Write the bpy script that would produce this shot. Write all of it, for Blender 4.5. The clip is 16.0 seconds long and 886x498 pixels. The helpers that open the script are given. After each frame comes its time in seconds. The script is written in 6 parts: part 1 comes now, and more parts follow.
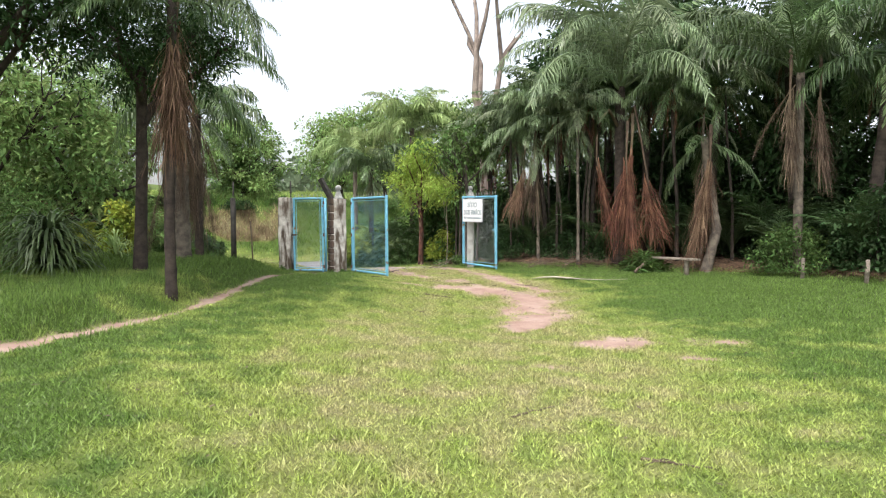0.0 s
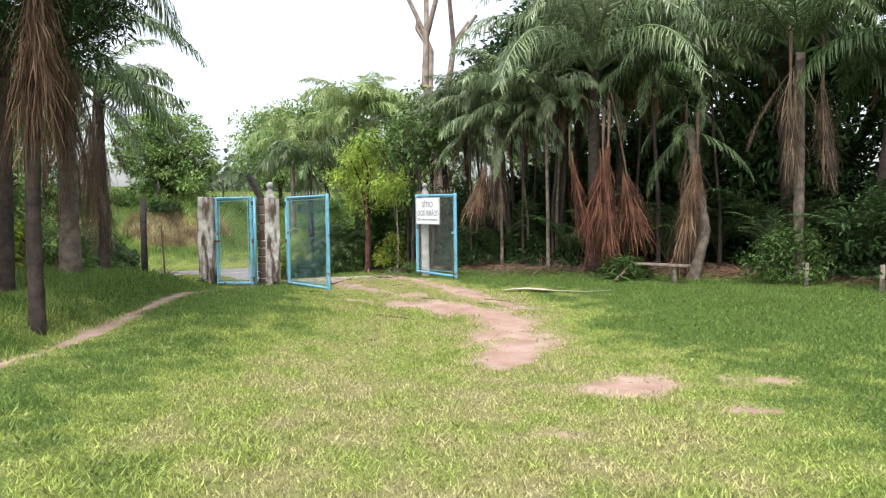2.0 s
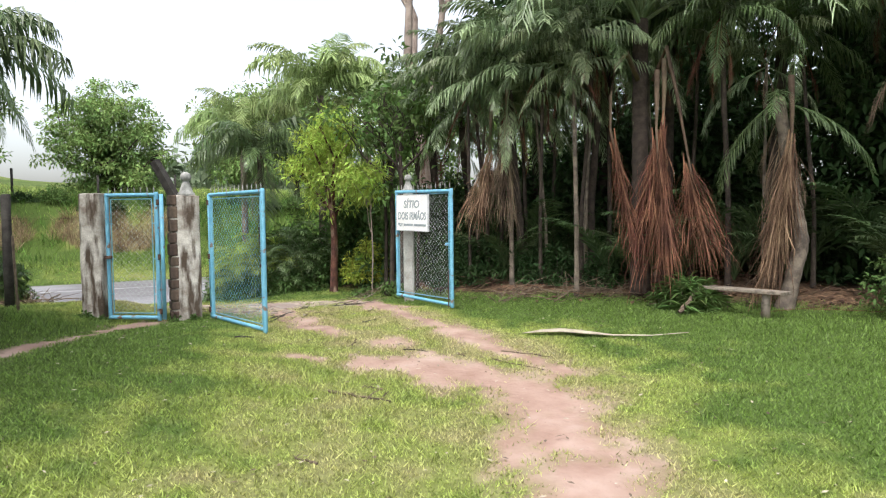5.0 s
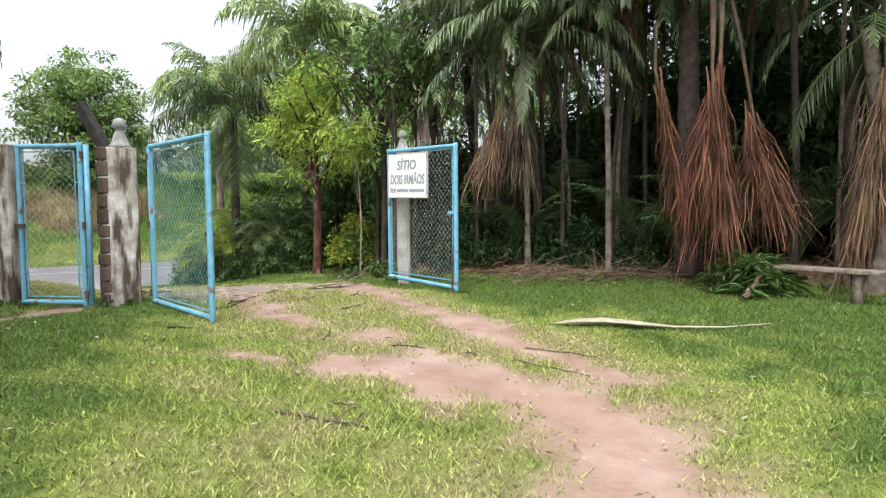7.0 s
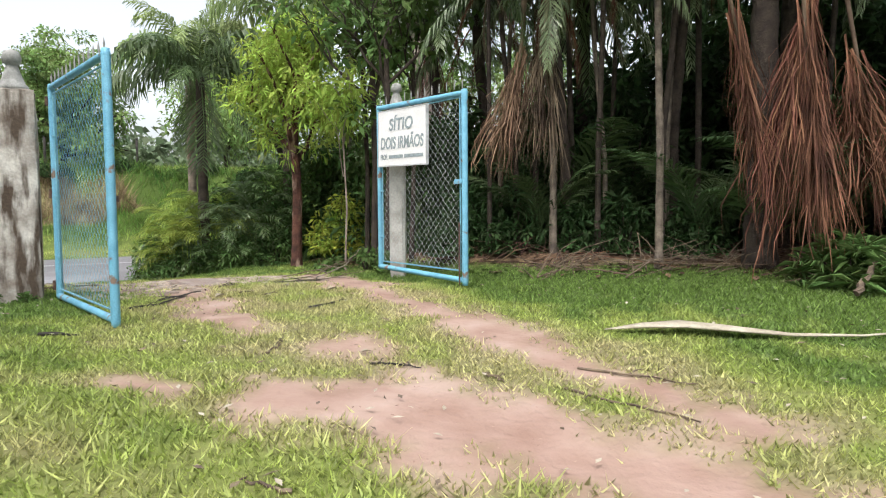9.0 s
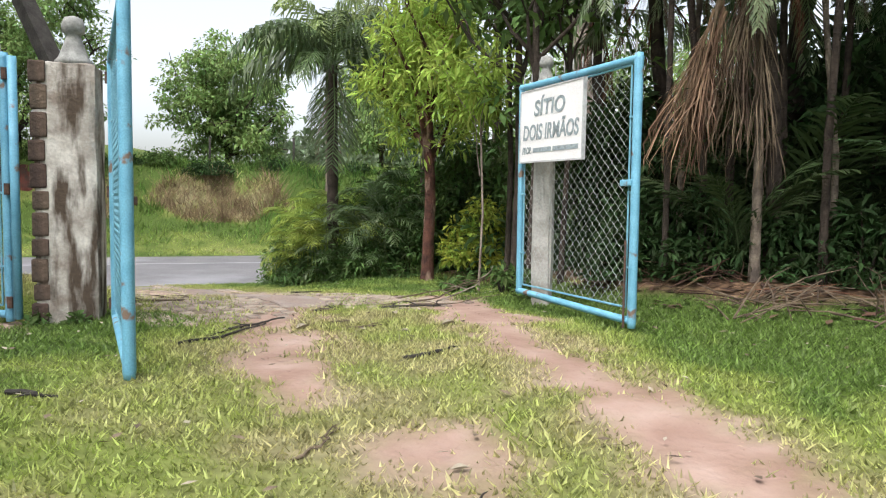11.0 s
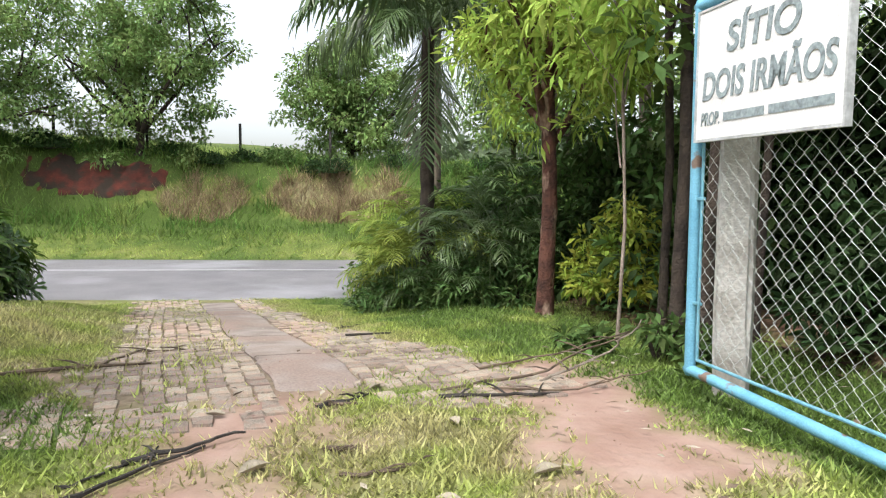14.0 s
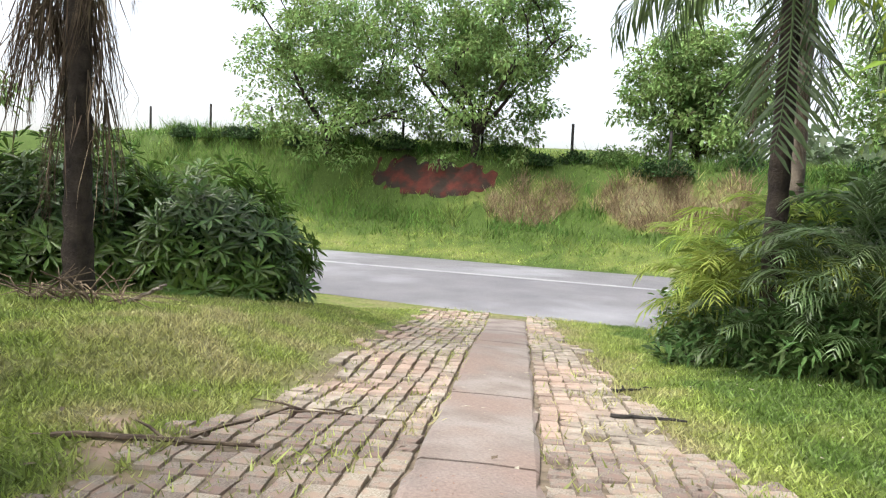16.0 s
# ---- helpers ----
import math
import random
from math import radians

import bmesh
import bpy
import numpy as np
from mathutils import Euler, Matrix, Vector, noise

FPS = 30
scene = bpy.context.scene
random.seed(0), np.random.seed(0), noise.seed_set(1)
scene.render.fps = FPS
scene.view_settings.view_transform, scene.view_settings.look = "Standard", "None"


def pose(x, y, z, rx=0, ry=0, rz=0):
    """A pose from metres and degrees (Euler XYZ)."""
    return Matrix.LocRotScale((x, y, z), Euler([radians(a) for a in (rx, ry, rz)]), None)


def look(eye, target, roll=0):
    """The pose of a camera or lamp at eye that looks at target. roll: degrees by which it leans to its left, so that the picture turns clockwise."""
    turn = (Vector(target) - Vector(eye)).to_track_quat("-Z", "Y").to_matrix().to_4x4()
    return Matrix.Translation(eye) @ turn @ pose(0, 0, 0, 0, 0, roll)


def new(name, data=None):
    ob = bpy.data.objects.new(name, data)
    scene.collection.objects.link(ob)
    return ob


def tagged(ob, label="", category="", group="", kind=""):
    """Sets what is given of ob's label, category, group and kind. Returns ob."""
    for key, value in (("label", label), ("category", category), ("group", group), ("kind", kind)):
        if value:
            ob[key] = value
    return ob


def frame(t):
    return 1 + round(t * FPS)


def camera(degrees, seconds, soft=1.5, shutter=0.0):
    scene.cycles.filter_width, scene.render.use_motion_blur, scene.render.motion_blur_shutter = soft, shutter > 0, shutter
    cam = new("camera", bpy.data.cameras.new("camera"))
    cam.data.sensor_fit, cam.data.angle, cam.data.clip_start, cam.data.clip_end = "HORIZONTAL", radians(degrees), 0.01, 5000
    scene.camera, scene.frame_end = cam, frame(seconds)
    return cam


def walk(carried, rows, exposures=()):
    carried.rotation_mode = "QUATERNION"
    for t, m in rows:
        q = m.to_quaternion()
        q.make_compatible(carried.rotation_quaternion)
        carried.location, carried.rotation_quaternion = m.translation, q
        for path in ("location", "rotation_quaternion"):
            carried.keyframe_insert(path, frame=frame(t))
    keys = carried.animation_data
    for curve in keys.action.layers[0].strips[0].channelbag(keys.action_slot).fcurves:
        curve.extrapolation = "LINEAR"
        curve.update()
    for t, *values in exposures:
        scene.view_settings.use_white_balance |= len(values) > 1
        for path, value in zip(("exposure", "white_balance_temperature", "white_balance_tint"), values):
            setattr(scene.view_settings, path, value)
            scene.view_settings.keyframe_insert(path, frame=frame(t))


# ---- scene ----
cam = camera(64.8, 16.0, soft=1.15)
PATH = [
    (0, (0.848, -19.409, 1.394), (0.704, -17.416, 1.302), -0.3),
    (0.5, (0.749, -18.793, 1.417), (0.659, -16.798, 1.322), -0.4),
    (1, (0.653, -18.184, 1.429), (0.625, -16.186, 1.333), -0.6),
    (1.5, (0.579, -17.566, 1.427), (0.588, -15.568, 1.333), -0.7),
    (2, (0.514, -16.938, 1.437), (0.529, -14.94, 1.343), -0.7),
    (2.5, (0.465, -16.25, 1.448), (0.502, -14.252, 1.355), -0.7),
    (3, (0.422, -15.534, 1.489), (0.494, -13.537, 1.394), -0.8),
    (3.5, (0.405, -14.784, 1.515), (0.475, -12.787, 1.421), -0.8),
    (4, (0.394, -14.013, 1.536), (0.463, -12.017, 1.444), -0.8),
    (4.2, (0.397, -13.699, 1.544), (0.465, -11.702, 1.453), -0.8),
    (6.3, (0.428, -10.902, 1.537), (0.497, -8.908, 1.406), -0.5),
    (6.5, (0.436, -10.732, 1.412), (0.505, -8.738, 1.279), -0.5),
    (7, (0.444, -10.306, 1.186), (0.512, -8.312, 1.053), -0.5),
    (7.5, (0.444, -9.839, 0.985), (0.51, -7.844, 0.853), -0.5),
    (8, (0.449, -9.335, 0.835), (0.515, -7.341, 0.701), -0.5),
    (8.5, (0.466, -8.779, 0.828), (0.53, -6.785, 0.694), -0.5),
    (9, (0.49, -8.181, 0.851), (0.552, -6.186, 0.718), -0.4),
    (9.5, (0.495, -7.654, 0.867), (0.418, -5.659, 0.735), -0.1),
    (10, (0.534, -7.176, 0.877), (0.205, -5.208, 0.748), 0.7),
    (10.2, (0.542, -7.006, 0.882), (0.214, -5.038, 0.753), 0.8),
    (12.3, (0.544, -5.426, 0.926), (0.049, -3.493, 0.791), 0.3),
    (12.5, (0.512, -5.264, 0.943), (0.013, -3.332, 0.803), 0.3),
    (13, (0.428, -4.8, 0.958), (-0.151, -2.891, 0.816), 0.3),
    (13.5, (0.324, -4.3, 0.97), (-0.338, -2.418, 0.826), 0.3),
    (14, (0.188, -3.776, 0.979), (-0.573, -1.932, 0.835), 0.4),
    (14.5, (0.019, -3.227, 0.976), (-0.939, -1.477, 0.834), 0.8),
    (15, (-0.146, -2.732, 0.966), (-1.333, -1.129, 0.824), 1.3),
    (15.5, (-0.348, -2.259, 0.95), (-1.73, -0.82, 0.808), 1.8),
    (16, (-0.554, -1.813, 0.962), (-2.084, -0.534, 0.813), 2.3),
]
walk(cam, [(t, look(eye, target, roll)) for t, eye, target, roll in PATH],
     [(0, 1.27), (7.0, 1.19), (10.0, 1.14), (13.0, 1.18), (14.5, 1.36), (16.0, 1.46)])


# ---- light: a bright overcast sky ----
world = bpy.data.worlds.new("overcast_sky")
scene.world = world
world.use_nodes = True
_w = world.node_tree
_w.nodes.clear()
_sky = _w.nodes.new("ShaderNodeTexSky")
_sky.sky_type, _sky.sun_disc = "NISHITA", False
_sky.sun_elevation, _sky.sun_rotation = radians(58), radians(200)
_sky.air_density, _sky.dust_density, _sky.ozone_density = 1.0, 4.0, 1.0
_hs = _w.nodes.new("ShaderNodeHueSaturation")
_hs.inputs["Saturation"].default_value = 0.38
_bg = _w.nodes.new("ShaderNodeBackground")
_bg.inputs["Strength"].default_value = 0.15
_wo = _w.nodes.new("ShaderNodeOutputWorld")
_w.links.new(_sky.outputs[0], _hs.inputs["Color"])
_w.links.new(_hs.outputs[0], _bg.inputs["Color"])
_w.links.new(_bg.outputs[0], _wo.inputs[0])
sun_data = bpy.data.lights.new("sun", "SUN")
sun_data.energy, sun_data.angle, sun_data.color = 1.2, radians(25), (1.0, 0.98, 0.95)
sun = new("sun", sun_data)
sun.matrix_world = look((-10, -30, 60), (0, 0, 0))


# ---- small tools ----
def hash2(i, j, seed):
    v = np.sin(i * 127.1 + j * 311.7 + seed * 74.7) * 43758.5453
    return v - np.floor(v)


def vnoise(x, y, size, seed=0):
    """Smooth value noise, 0 to 1."""
    x, y = np.asarray(x, float) / size, np.asarray(y, float) / size
    i, j = np.floor(x), np.floor(y)
    u, v = x - i, y - j
    u, v = u * u * (3 - 2 * u), v * v * (3 - 2 * v)
    a, b = hash2(i, j, seed), hash2(i + 1, j, seed)
    c, d = hash2(i, j + 1, seed), hash2(i + 1, j + 1, seed)
    return (a * (1 - u) + b * u) * (1 - v) + (c * (1 - u) + d * u) * v


def step(x, a, b):
    t = np.clip((np.asarray(x, float) - a) / (b - a), 0, 1)
    return t * t * (3 - 2 * t)


ROAD_DIR, ROAD_N = np.array((0.89, 0.456)), np.array((-0.456, 0.89))
ROAD_NEAR, ROAD_FAR, ROAD_Z = 8.75, 16.4, -0.78
DRIVE_O, DRIVE_DIR, DRIVE_N = np.array((-2.24, -0.19)), np.array((-0.694, 0.72)), np.array((0.72, 0.694))


def along_road(x, y):
    return ROAD_DIR[0] * x + ROAD_DIR[1] * y, ROAD_N[0] * x + ROAD_N[1] * y


def along_drive(x, y):
    return (DRIVE_DIR[0] * (x - DRIVE_O[0]) + DRIVE_DIR[1] * (y - DRIVE_O[1]),
            DRIVE_N[0] * (x - DRIVE_O[0]) + DRIVE_N[1] * (y - DRIVE_O[1]))


def grove_edge(x, y):
    """Metres behind the edge of the grove along the lawn's right side."""
    line = np.interp(x, (-8.0, -3.0, -1.5, 0.0, 1.2, 4.0, 6.0, 7.6, 12.0, 30.0), (9.0, 4.7, 3.3, 1.6, -0.3, -1.3, -1.9, -3.2, -6.4, -18.0))
    return y - line


def height(x, y):
    x, y = np.asarray(x, float), np.asarray(y, float)
    u, v = along_road(x, y)
    s, d = along_drive(x, y)
    h = -0.36 * (1 - step(y, -9.5, -2.5)) + 0.3 * step(-x, -0.8, 3.8) * (1 - step(y, -6, -2))
    off = np.interp(y, (-20, -13.6, -11.2, -8.5, -5.5), (-6.5, -5.0, -4.35, -3.95, -3.85)) - x
    h = h + (0.36 * step(off, 0.1, 0.9) + 0.12 * step(off, 0.9, 4)) * (1 - 0.75 * step(y, -4.5, -2))
    h = h + 0.25 * step(grove_edge(x, y), -0.4, 1.2) * (1 - step(v, 3.0, 8.0))
    down = np.interp(v, (0.6, 3.04, 6.76, ROAD_NEAR), (0.0, -0.27, -0.67, ROAD_Z + 0.004))
    h = h * (1 - step(v, 1.0, 8.2)) + down
    h = h + 0.16 * step(np.abs(d), 0.9, 2.2) * step(s, 0.2, 2.0) * (1 - step(v, 4.0, 8.0))
    rise = 2.1 + step(-u, 3.0, 22.0) * 1.2
    bank = np.interp(v, (ROAD_FAR, 17.6, 19.2, 20.2, 20.9, 21.8), (0.0, 0.08, 0.30, 0.60, 0.92, 1.0))
    bank = ROAD_Z - 0.02 + (rise + 0.8) * bank
    field = 0.052 * np.clip(v - 22.5, 0, 120) * (1.0 + 0.35 * step(-u, 8.0, 30.0))
    h = np.where(v > ROAD_FAR, bank + field, h)
    lump = (vnoise(x, y, 1.3, 3) - 0.5) * 0.05 + (vnoise(x, y, 0.35, 5) - 0.5) * 0.025
    rough = 1 + 5.0 * step(v, ROAD_FAR + 1.5, ROAD_FAR + 4)
    lump = lump * rough * step(np.abs(v - 0.5 * (ROAD_NEAR + ROAD_FAR)), 3.6, 4.8)
    return h + lump * (1 - 0.93 * (step(-np.abs(d), -1.7, -1.1) * step(s, -1.0, 0.0)))


def ground_z(x, y):
    return float(height(x, y))


def band(x, y, points, widths):
    """How deep inside a band along a line of points a place is: 1 on the line, 0 at its edge."""
    best = np.full(np.shape(x), -9.0)
    for (ax, ay), (bx, by), wa, wb in zip(points, points[1:], widths, widths[1:]):
        dx, dy = bx - ax, by - ay
        t = np.clip(((x - ax) * dx + (y - ay) * dy) / (dx * dx + dy * dy), 0, 1)
        dist = np.hypot(x - ax - t * dx, y - ay - t * dy)
        best = np.maximum(best, 1 - dist / (wa + (wb - wa) * t))
    return best


def soil(x, y):
    """0 where grass covers the ground, 1 where the red soil lies bare."""
    x, y = np.asarray(x, float), np.asarray(y, float)
    wob = (vnoise(x, y, 0.5, 11) - 0.5) * 0.8 + (vnoise(x, y, 0.17, 12) - 0.5) * 0.7 + (vnoise(x, y, 0.06, 13) - 0.5) * 0.5
    m = band(x, y, [(-0.8, 0.1), (-0.3, -0.6), (0.08, -1.6), (0.5, -2.5), (0.9, -3.4), (1.35, -4.3), (1.95, -5.3)], [0.6, 0.62, 0.5, 0.46, 0.46, 0.46, 0.34]) - 0.1
    m = np.maximum(m, band(x, y, [(-2.0, -0.5), (-1.6, -1.7), (-1.15, -2.6), (-0.7, -3.4)], [0.62, 0.62, 0.5, 0.34]) - 0.12)
    m = np.maximum(m, band(x, y, [(-0.15, -4.85), (0.1, -4.8), (0.5, -4.95), (1.15, -5.6), (1.58, -6.4), (1.6, -7.3), (1.35, -8.3), (1.2, -8.8)],
                           [0.34, 0.5, 0.58, 0.64, 0.72, 0.72, 0.62, 0.34]) - 0.05)
    m = np.maximum(m, band(x, y, [(2.15, -9.9), (2.55, -9.6), (2.75, -9.75)], [0.42, 0.55, 0.4]))
    m = np.maximum(m, band(x, y, [(1.45, -11.4), (1.8, -11.35)], [0.4, 0.4]) - 0.66)
    m = np.maximum(m, band(x, y, [(3.6, -9.6), (4.2, -9.6)], [0.45, 0.4]) - 0.62)
    m = np.maximum(m, band(x, y, [(3.1, -10.7), (3.5, -10.6)], [0.4, 0.4]) - 0.66)
    m = np.maximum(m, band(x, y, [(-0.4, -3.9), (0.1, -3.8), (0.45, -4.3)], [0.5, 0.5, 0.4]) - 0.5)
    m = np.maximum(m, band(x, y, [(-0.98, -4.75), (-0.75, -4.85)], [0.24, 0.24]) - 0.3)
    m = np.maximum(m, band(x, y, [(-5.0, -13.6), (-4.35, -11.2), (-3.95, -8.5), (-3.85, -5.5), (-3.7, -3.6), (-3.7, -2.4)],
                           [0.26, 0.23, 0.2, 0.18, 0.25, 0.55]))
    m = np.maximum(m, band(x, y, [(-1.9, -1.6), (-3.6, -1.0)], [0.25, 0.2]) - 0.4)
    return np.clip(m * 1.5 + wob * 1.25 + 0.02, 0, 1) * (m > -0.7)


def link(nt, a, b):
    nt.links.new(a, b)


def material(name, base, rough=0.8, metal=0.0, dark=None, scale=6.0, fine=60.0, bump=0.3, island=0.0, obj_random=0.0,
             translucent=0.0, second=None, second_scale=0.8, spec=0.3, stretch=None, second_at=(0.47, 0.62)):
    """A surface whose colour wanders between base, dark and second at two scales, with a fine relief."""
    m = bpy.data.materials.new(name)
    m.use_nodes = True
    nt = m.node_tree
    bs = nt.nodes["Principled BSDF"]
    bs.inputs["Roughness"].default_value, bs.inputs["Metallic"].default_value = rough, metal
    bs.inputs["Specular IOR Level"].default_value = spec * (0.35 if translucent else 1.0)
    if translucent:
        bs.inputs["Roughness"].default_value = rough + 0.12
    tc = nt.nodes.new("ShaderNodeTexCoord")
    n1 = nt.nodes.new("ShaderNodeTexNoise")
    n1.inputs["Scale"].default_value, n1.inputs["Detail"].default_value = scale, 5
    n2 = nt.nodes.new("ShaderNodeTexNoise")
    n2.inputs["Scale"].default_value, n2.inputs["Detail"].default_value = fine, 3
    link(nt, tc.outputs["Object"], n1.inputs["Vector"])
    link(nt, tc.outputs["Object"], n2.inputs["Vector"])
    dark = dark or tuple(c * 0.6 for c in base)
    r1 = nt.nodes.new("ShaderNodeValToRGB")
    r1.color_ramp.elements[0].color, r1.color_ramp.elements[1].color = (*dark, 1), (*base, 1)
    r1.color_ramp.elements[0].position, r1.color_ramp.elements[1].position = 0.33, 0.62
    link(nt, n1.outputs["Fac"], r1.inputs["Fac"])
    col = r1.outputs["Color"]
    if second:
        n3 = nt.nodes.new("ShaderNodeTexNoise")
        n3.inputs["Scale"].default_value, n3.inputs["Detail"].default_value = second_scale, 4
        if stretch:
            mp = nt.nodes.new("ShaderNodeMapping")
            mp.inputs["Scale"].default_value = stretch
            link(nt, tc.outputs["Object"], mp.inputs["Vector"])
            link(nt, mp.outputs["Vector"], n3.inputs["Vector"])
        else:
            link(nt, tc.outputs["Object"], n3.inputs["Vector"])
        r3 = nt.nodes.new("ShaderNodeMapRange")
        r3.inputs["From Min"].default_value, r3.inputs["From Max"].default_value = second_at
        link(nt, n3.outputs["Fac"], r3.inputs["Value"])
        mx = nt.nodes.new("ShaderNodeMix")
        mx.data_type = "RGBA"
        link(nt, r3.outputs["Result"], mx.inputs["Factor"])
        link(nt, col, mx.inputs["A"])
        mx.inputs["B"].default_value = (*second, 1)
        col = mx.outputs["Result"]
    hs = nt.nodes.new("ShaderNodeHueSaturation")
    val = nt.nodes.new("ShaderNodeMath")
    val.operation = "MULTIPLY_ADD"
    link(nt, n2.outputs["Fac"], val.inputs[0])
    val.inputs[1].default_value, val.inputs[2].default_value = 0.7, 0.65
    value = val.outputs[0]
    for amount, node, socket in ((island, "ShaderNodeNewGeometry", "Random Per Island"), (obj_random, "ShaderNodeObjectInfo", "Random")):
        if amount:
            rn = nt.nodes.new(node)
            mul = nt.nodes.new("ShaderNodeMath")
            mul.operation = "MULTIPLY_ADD"
            link(nt, rn.outputs[socket], mul.inputs[0])
            mul.inputs[1].default_value, mul.inputs[2].default_value = amount, 1 - amount / 2
            m2 = nt.nodes.new("ShaderNodeMath")
            m2.operation = "MULTIPLY"
            link(nt, value, m2.inputs[0])
            link(nt, mul.outputs[0], m2.inputs[1])
            value = m2.outputs[0]
            hue = nt.nodes.new("ShaderNodeMath")
            hue.operation = "MULTIPLY_ADD"
            link(nt, rn.outputs[socket], hue.inputs[0])
            hue.inputs[1].default_value, hue.inputs[2].default_value = 0.05 * amount, 0.5 - 0.025 * amount
            link(nt, hue.outputs[0], hs.inputs["Hue"])
    link(nt, col, hs.inputs["Color"])
    link(nt, value, hs.inputs["Value"])
    link(nt, hs.outputs["Color"], bs.inputs["Base Color"])
    if bump:
        bp = nt.nodes.new("ShaderNodeBump")
        bp.inputs["Strength"].default_value, bp.inputs["Distance"].default_value = bump, 0.02
        link(nt, n2.outputs["Fac"], bp.inputs["Height"])
        link(nt, bp.outputs["Normal"], bs.inputs["Normal"])
    if translucent:
        tr = nt.nodes.new("ShaderNodeBsdfTranslucent")
        link(nt, hs.outputs["Color"], tr.inputs["Color"])
        mixs = nt.nodes.new("ShaderNodeMixShader")
        mixs.inputs[0].default_value = translucent
        out = nt.nodes["Material Output"]
        link(nt, bs.outputs[0], mixs.inputs[1])
        link(nt, tr.outputs[0], mixs.inputs[2])
        link(nt, mixs.outputs[0], out.inputs["Surface"])
    return m


class Shape:
    """Vertices and faces gathered for one mesh."""

    def __init__(self):
        self.v, self.f = [], []

    def quad(self, a, b, c, d):
        n = len(self.v)
        self.v += [a, b, c, d]
        self.f.append((n, n + 1, n + 2, n + 3))

    def tri(self, a, b, c):
        n = len(self.v)
        self.v += [a, b, c]
        self.f.append((n, n + 1, n + 2))

    def box(self, lo, hi, m=None, bevel=0.0):
        """A box with cut edges."""
        n, b = len(self.v), bevel
        if b <= 0:
            pts = [Vector((x, y, z)) for z in (lo[2], hi[2]) for y in (lo[1], hi[1]) for x in (lo[0], hi[0])]
            faces = [(0, 2, 3, 1), (4, 5, 7, 6), (0, 1, 5, 4), (2, 6, 7, 3), (0, 4, 6, 2), (1, 3, 7, 5)]
        else:
            bm = bmesh.new()
            bmesh.ops.create_cube(bm, size=1.0)
            for q in bm.verts:
                q.co = Vector([lo[k] + (q.co[k] + 0.5) * (hi[k] - lo[k]) for k in range(3)])
            bmesh.ops.bevel(bm, geom=bm.edges[:], offset=b, segments=2, affect="EDGES", profile=0.6)
            bm.verts.index_update()
            pts = [q.co.copy() for q in bm.verts]
            faces = [tuple(q.index for q in f.verts) for f in bm.faces]
            bm.free()
        self.v += [(m @ p if m else p) for p in pts]
        self.f += [tuple(n + k for k in f) for f in faces]
        return self

    def tube(self, pts, radii, sides=8, closed=True, rough=0.0):
        pts = [Vector(p) for p in pts]
        n0, up = len(self.v), Vector((0.31, 0.17, 0.93))
        for k, p in enumerate(pts):
            t = (pts[min(k + 1, len(pts) - 1)] - pts[max(k - 1, 0)]).normalized()
            a = t.cross(up)
            a = a.normalized() if a.length > 0.05 else t.cross(Vector((1, 0, 0))).normalized()
            b = t.cross(a)
            for i in range(sides):
                w = 2 * math.pi * i / sides
                r = radii[k] * (1 + rough * (random.random() - 0.5))
                self.v.append(p + (a * math.cos(w) + b * math.sin(w)) * r)
        for k in range(len(pts) - 1):
            for i in range(sides):
                j = (i + 1) % sides
                self.f.append((n0 + k * sides + i, n0 + k * sides + j, n0 + (k + 1) * sides + j, n0 + (k + 1) * sides + i))
        if closed:
            self.f.append(tuple(n0 + i for i in reversed(range(sides))))
            self.f.append(tuple(n0 + (len(pts) - 1) * sides + i for i in range(sides)))
        return self

    def lathe(self, profile, sides=16, centre=(0, 0, 0)):
        c = Vector(centre)
        return self.tube([c + Vector((0, 0, z)) for r, z in profile], [r for r, z in profile], sides)

    def mesh(self, name, mat, smooth=False):
        me = bpy.data.meshes.new(name)
        me.from_pydata(self.v, [], self.f)
        me.materials.append(mat)
        if smooth:
            me.polygons.foreach_set("use_smooth", [True] * len(me.polygons))
        me.update()
        return me


def triangles_mesh(name, verts, faces, mat):
    """A mesh of many triangles from arrays."""
    me = bpy.data.meshes.new(name)
    me.vertices.add(len(verts))
    me.vertices.foreach_set("co", np.ascontiguousarray(verts, dtype=np.float32).ravel())
    me.loops.add(faces.size)
    me.loops.foreach_set("vertex_index", np.ascontiguousarray(faces, dtype=np.int32).ravel())
    me.polygons.add(len(faces))
    me.polygons.foreach_set("loop_start", np.arange(0, faces.size, faces.shape[1], dtype=np.int32))
    me.materials.append(mat)
    me.update(calc_edges=True)
    return me


def thing(name, label, category, at=(0, 0, 0), turn=0.0, group="", kind=""):
    ob = new(name)
    ob.empty_display_size = 0.1
    ob.matrix_basis = pose(*at, 0, 0, turn)
    return tagged(ob, label, category, group, kind)


def part(name, data, parent, label="", m=None):
    ob = new(name, data)
    ob.parent = parent
    if m is not None:
        ob.matrix_basis = m
    if label:
        tagged(ob, label)
    return ob


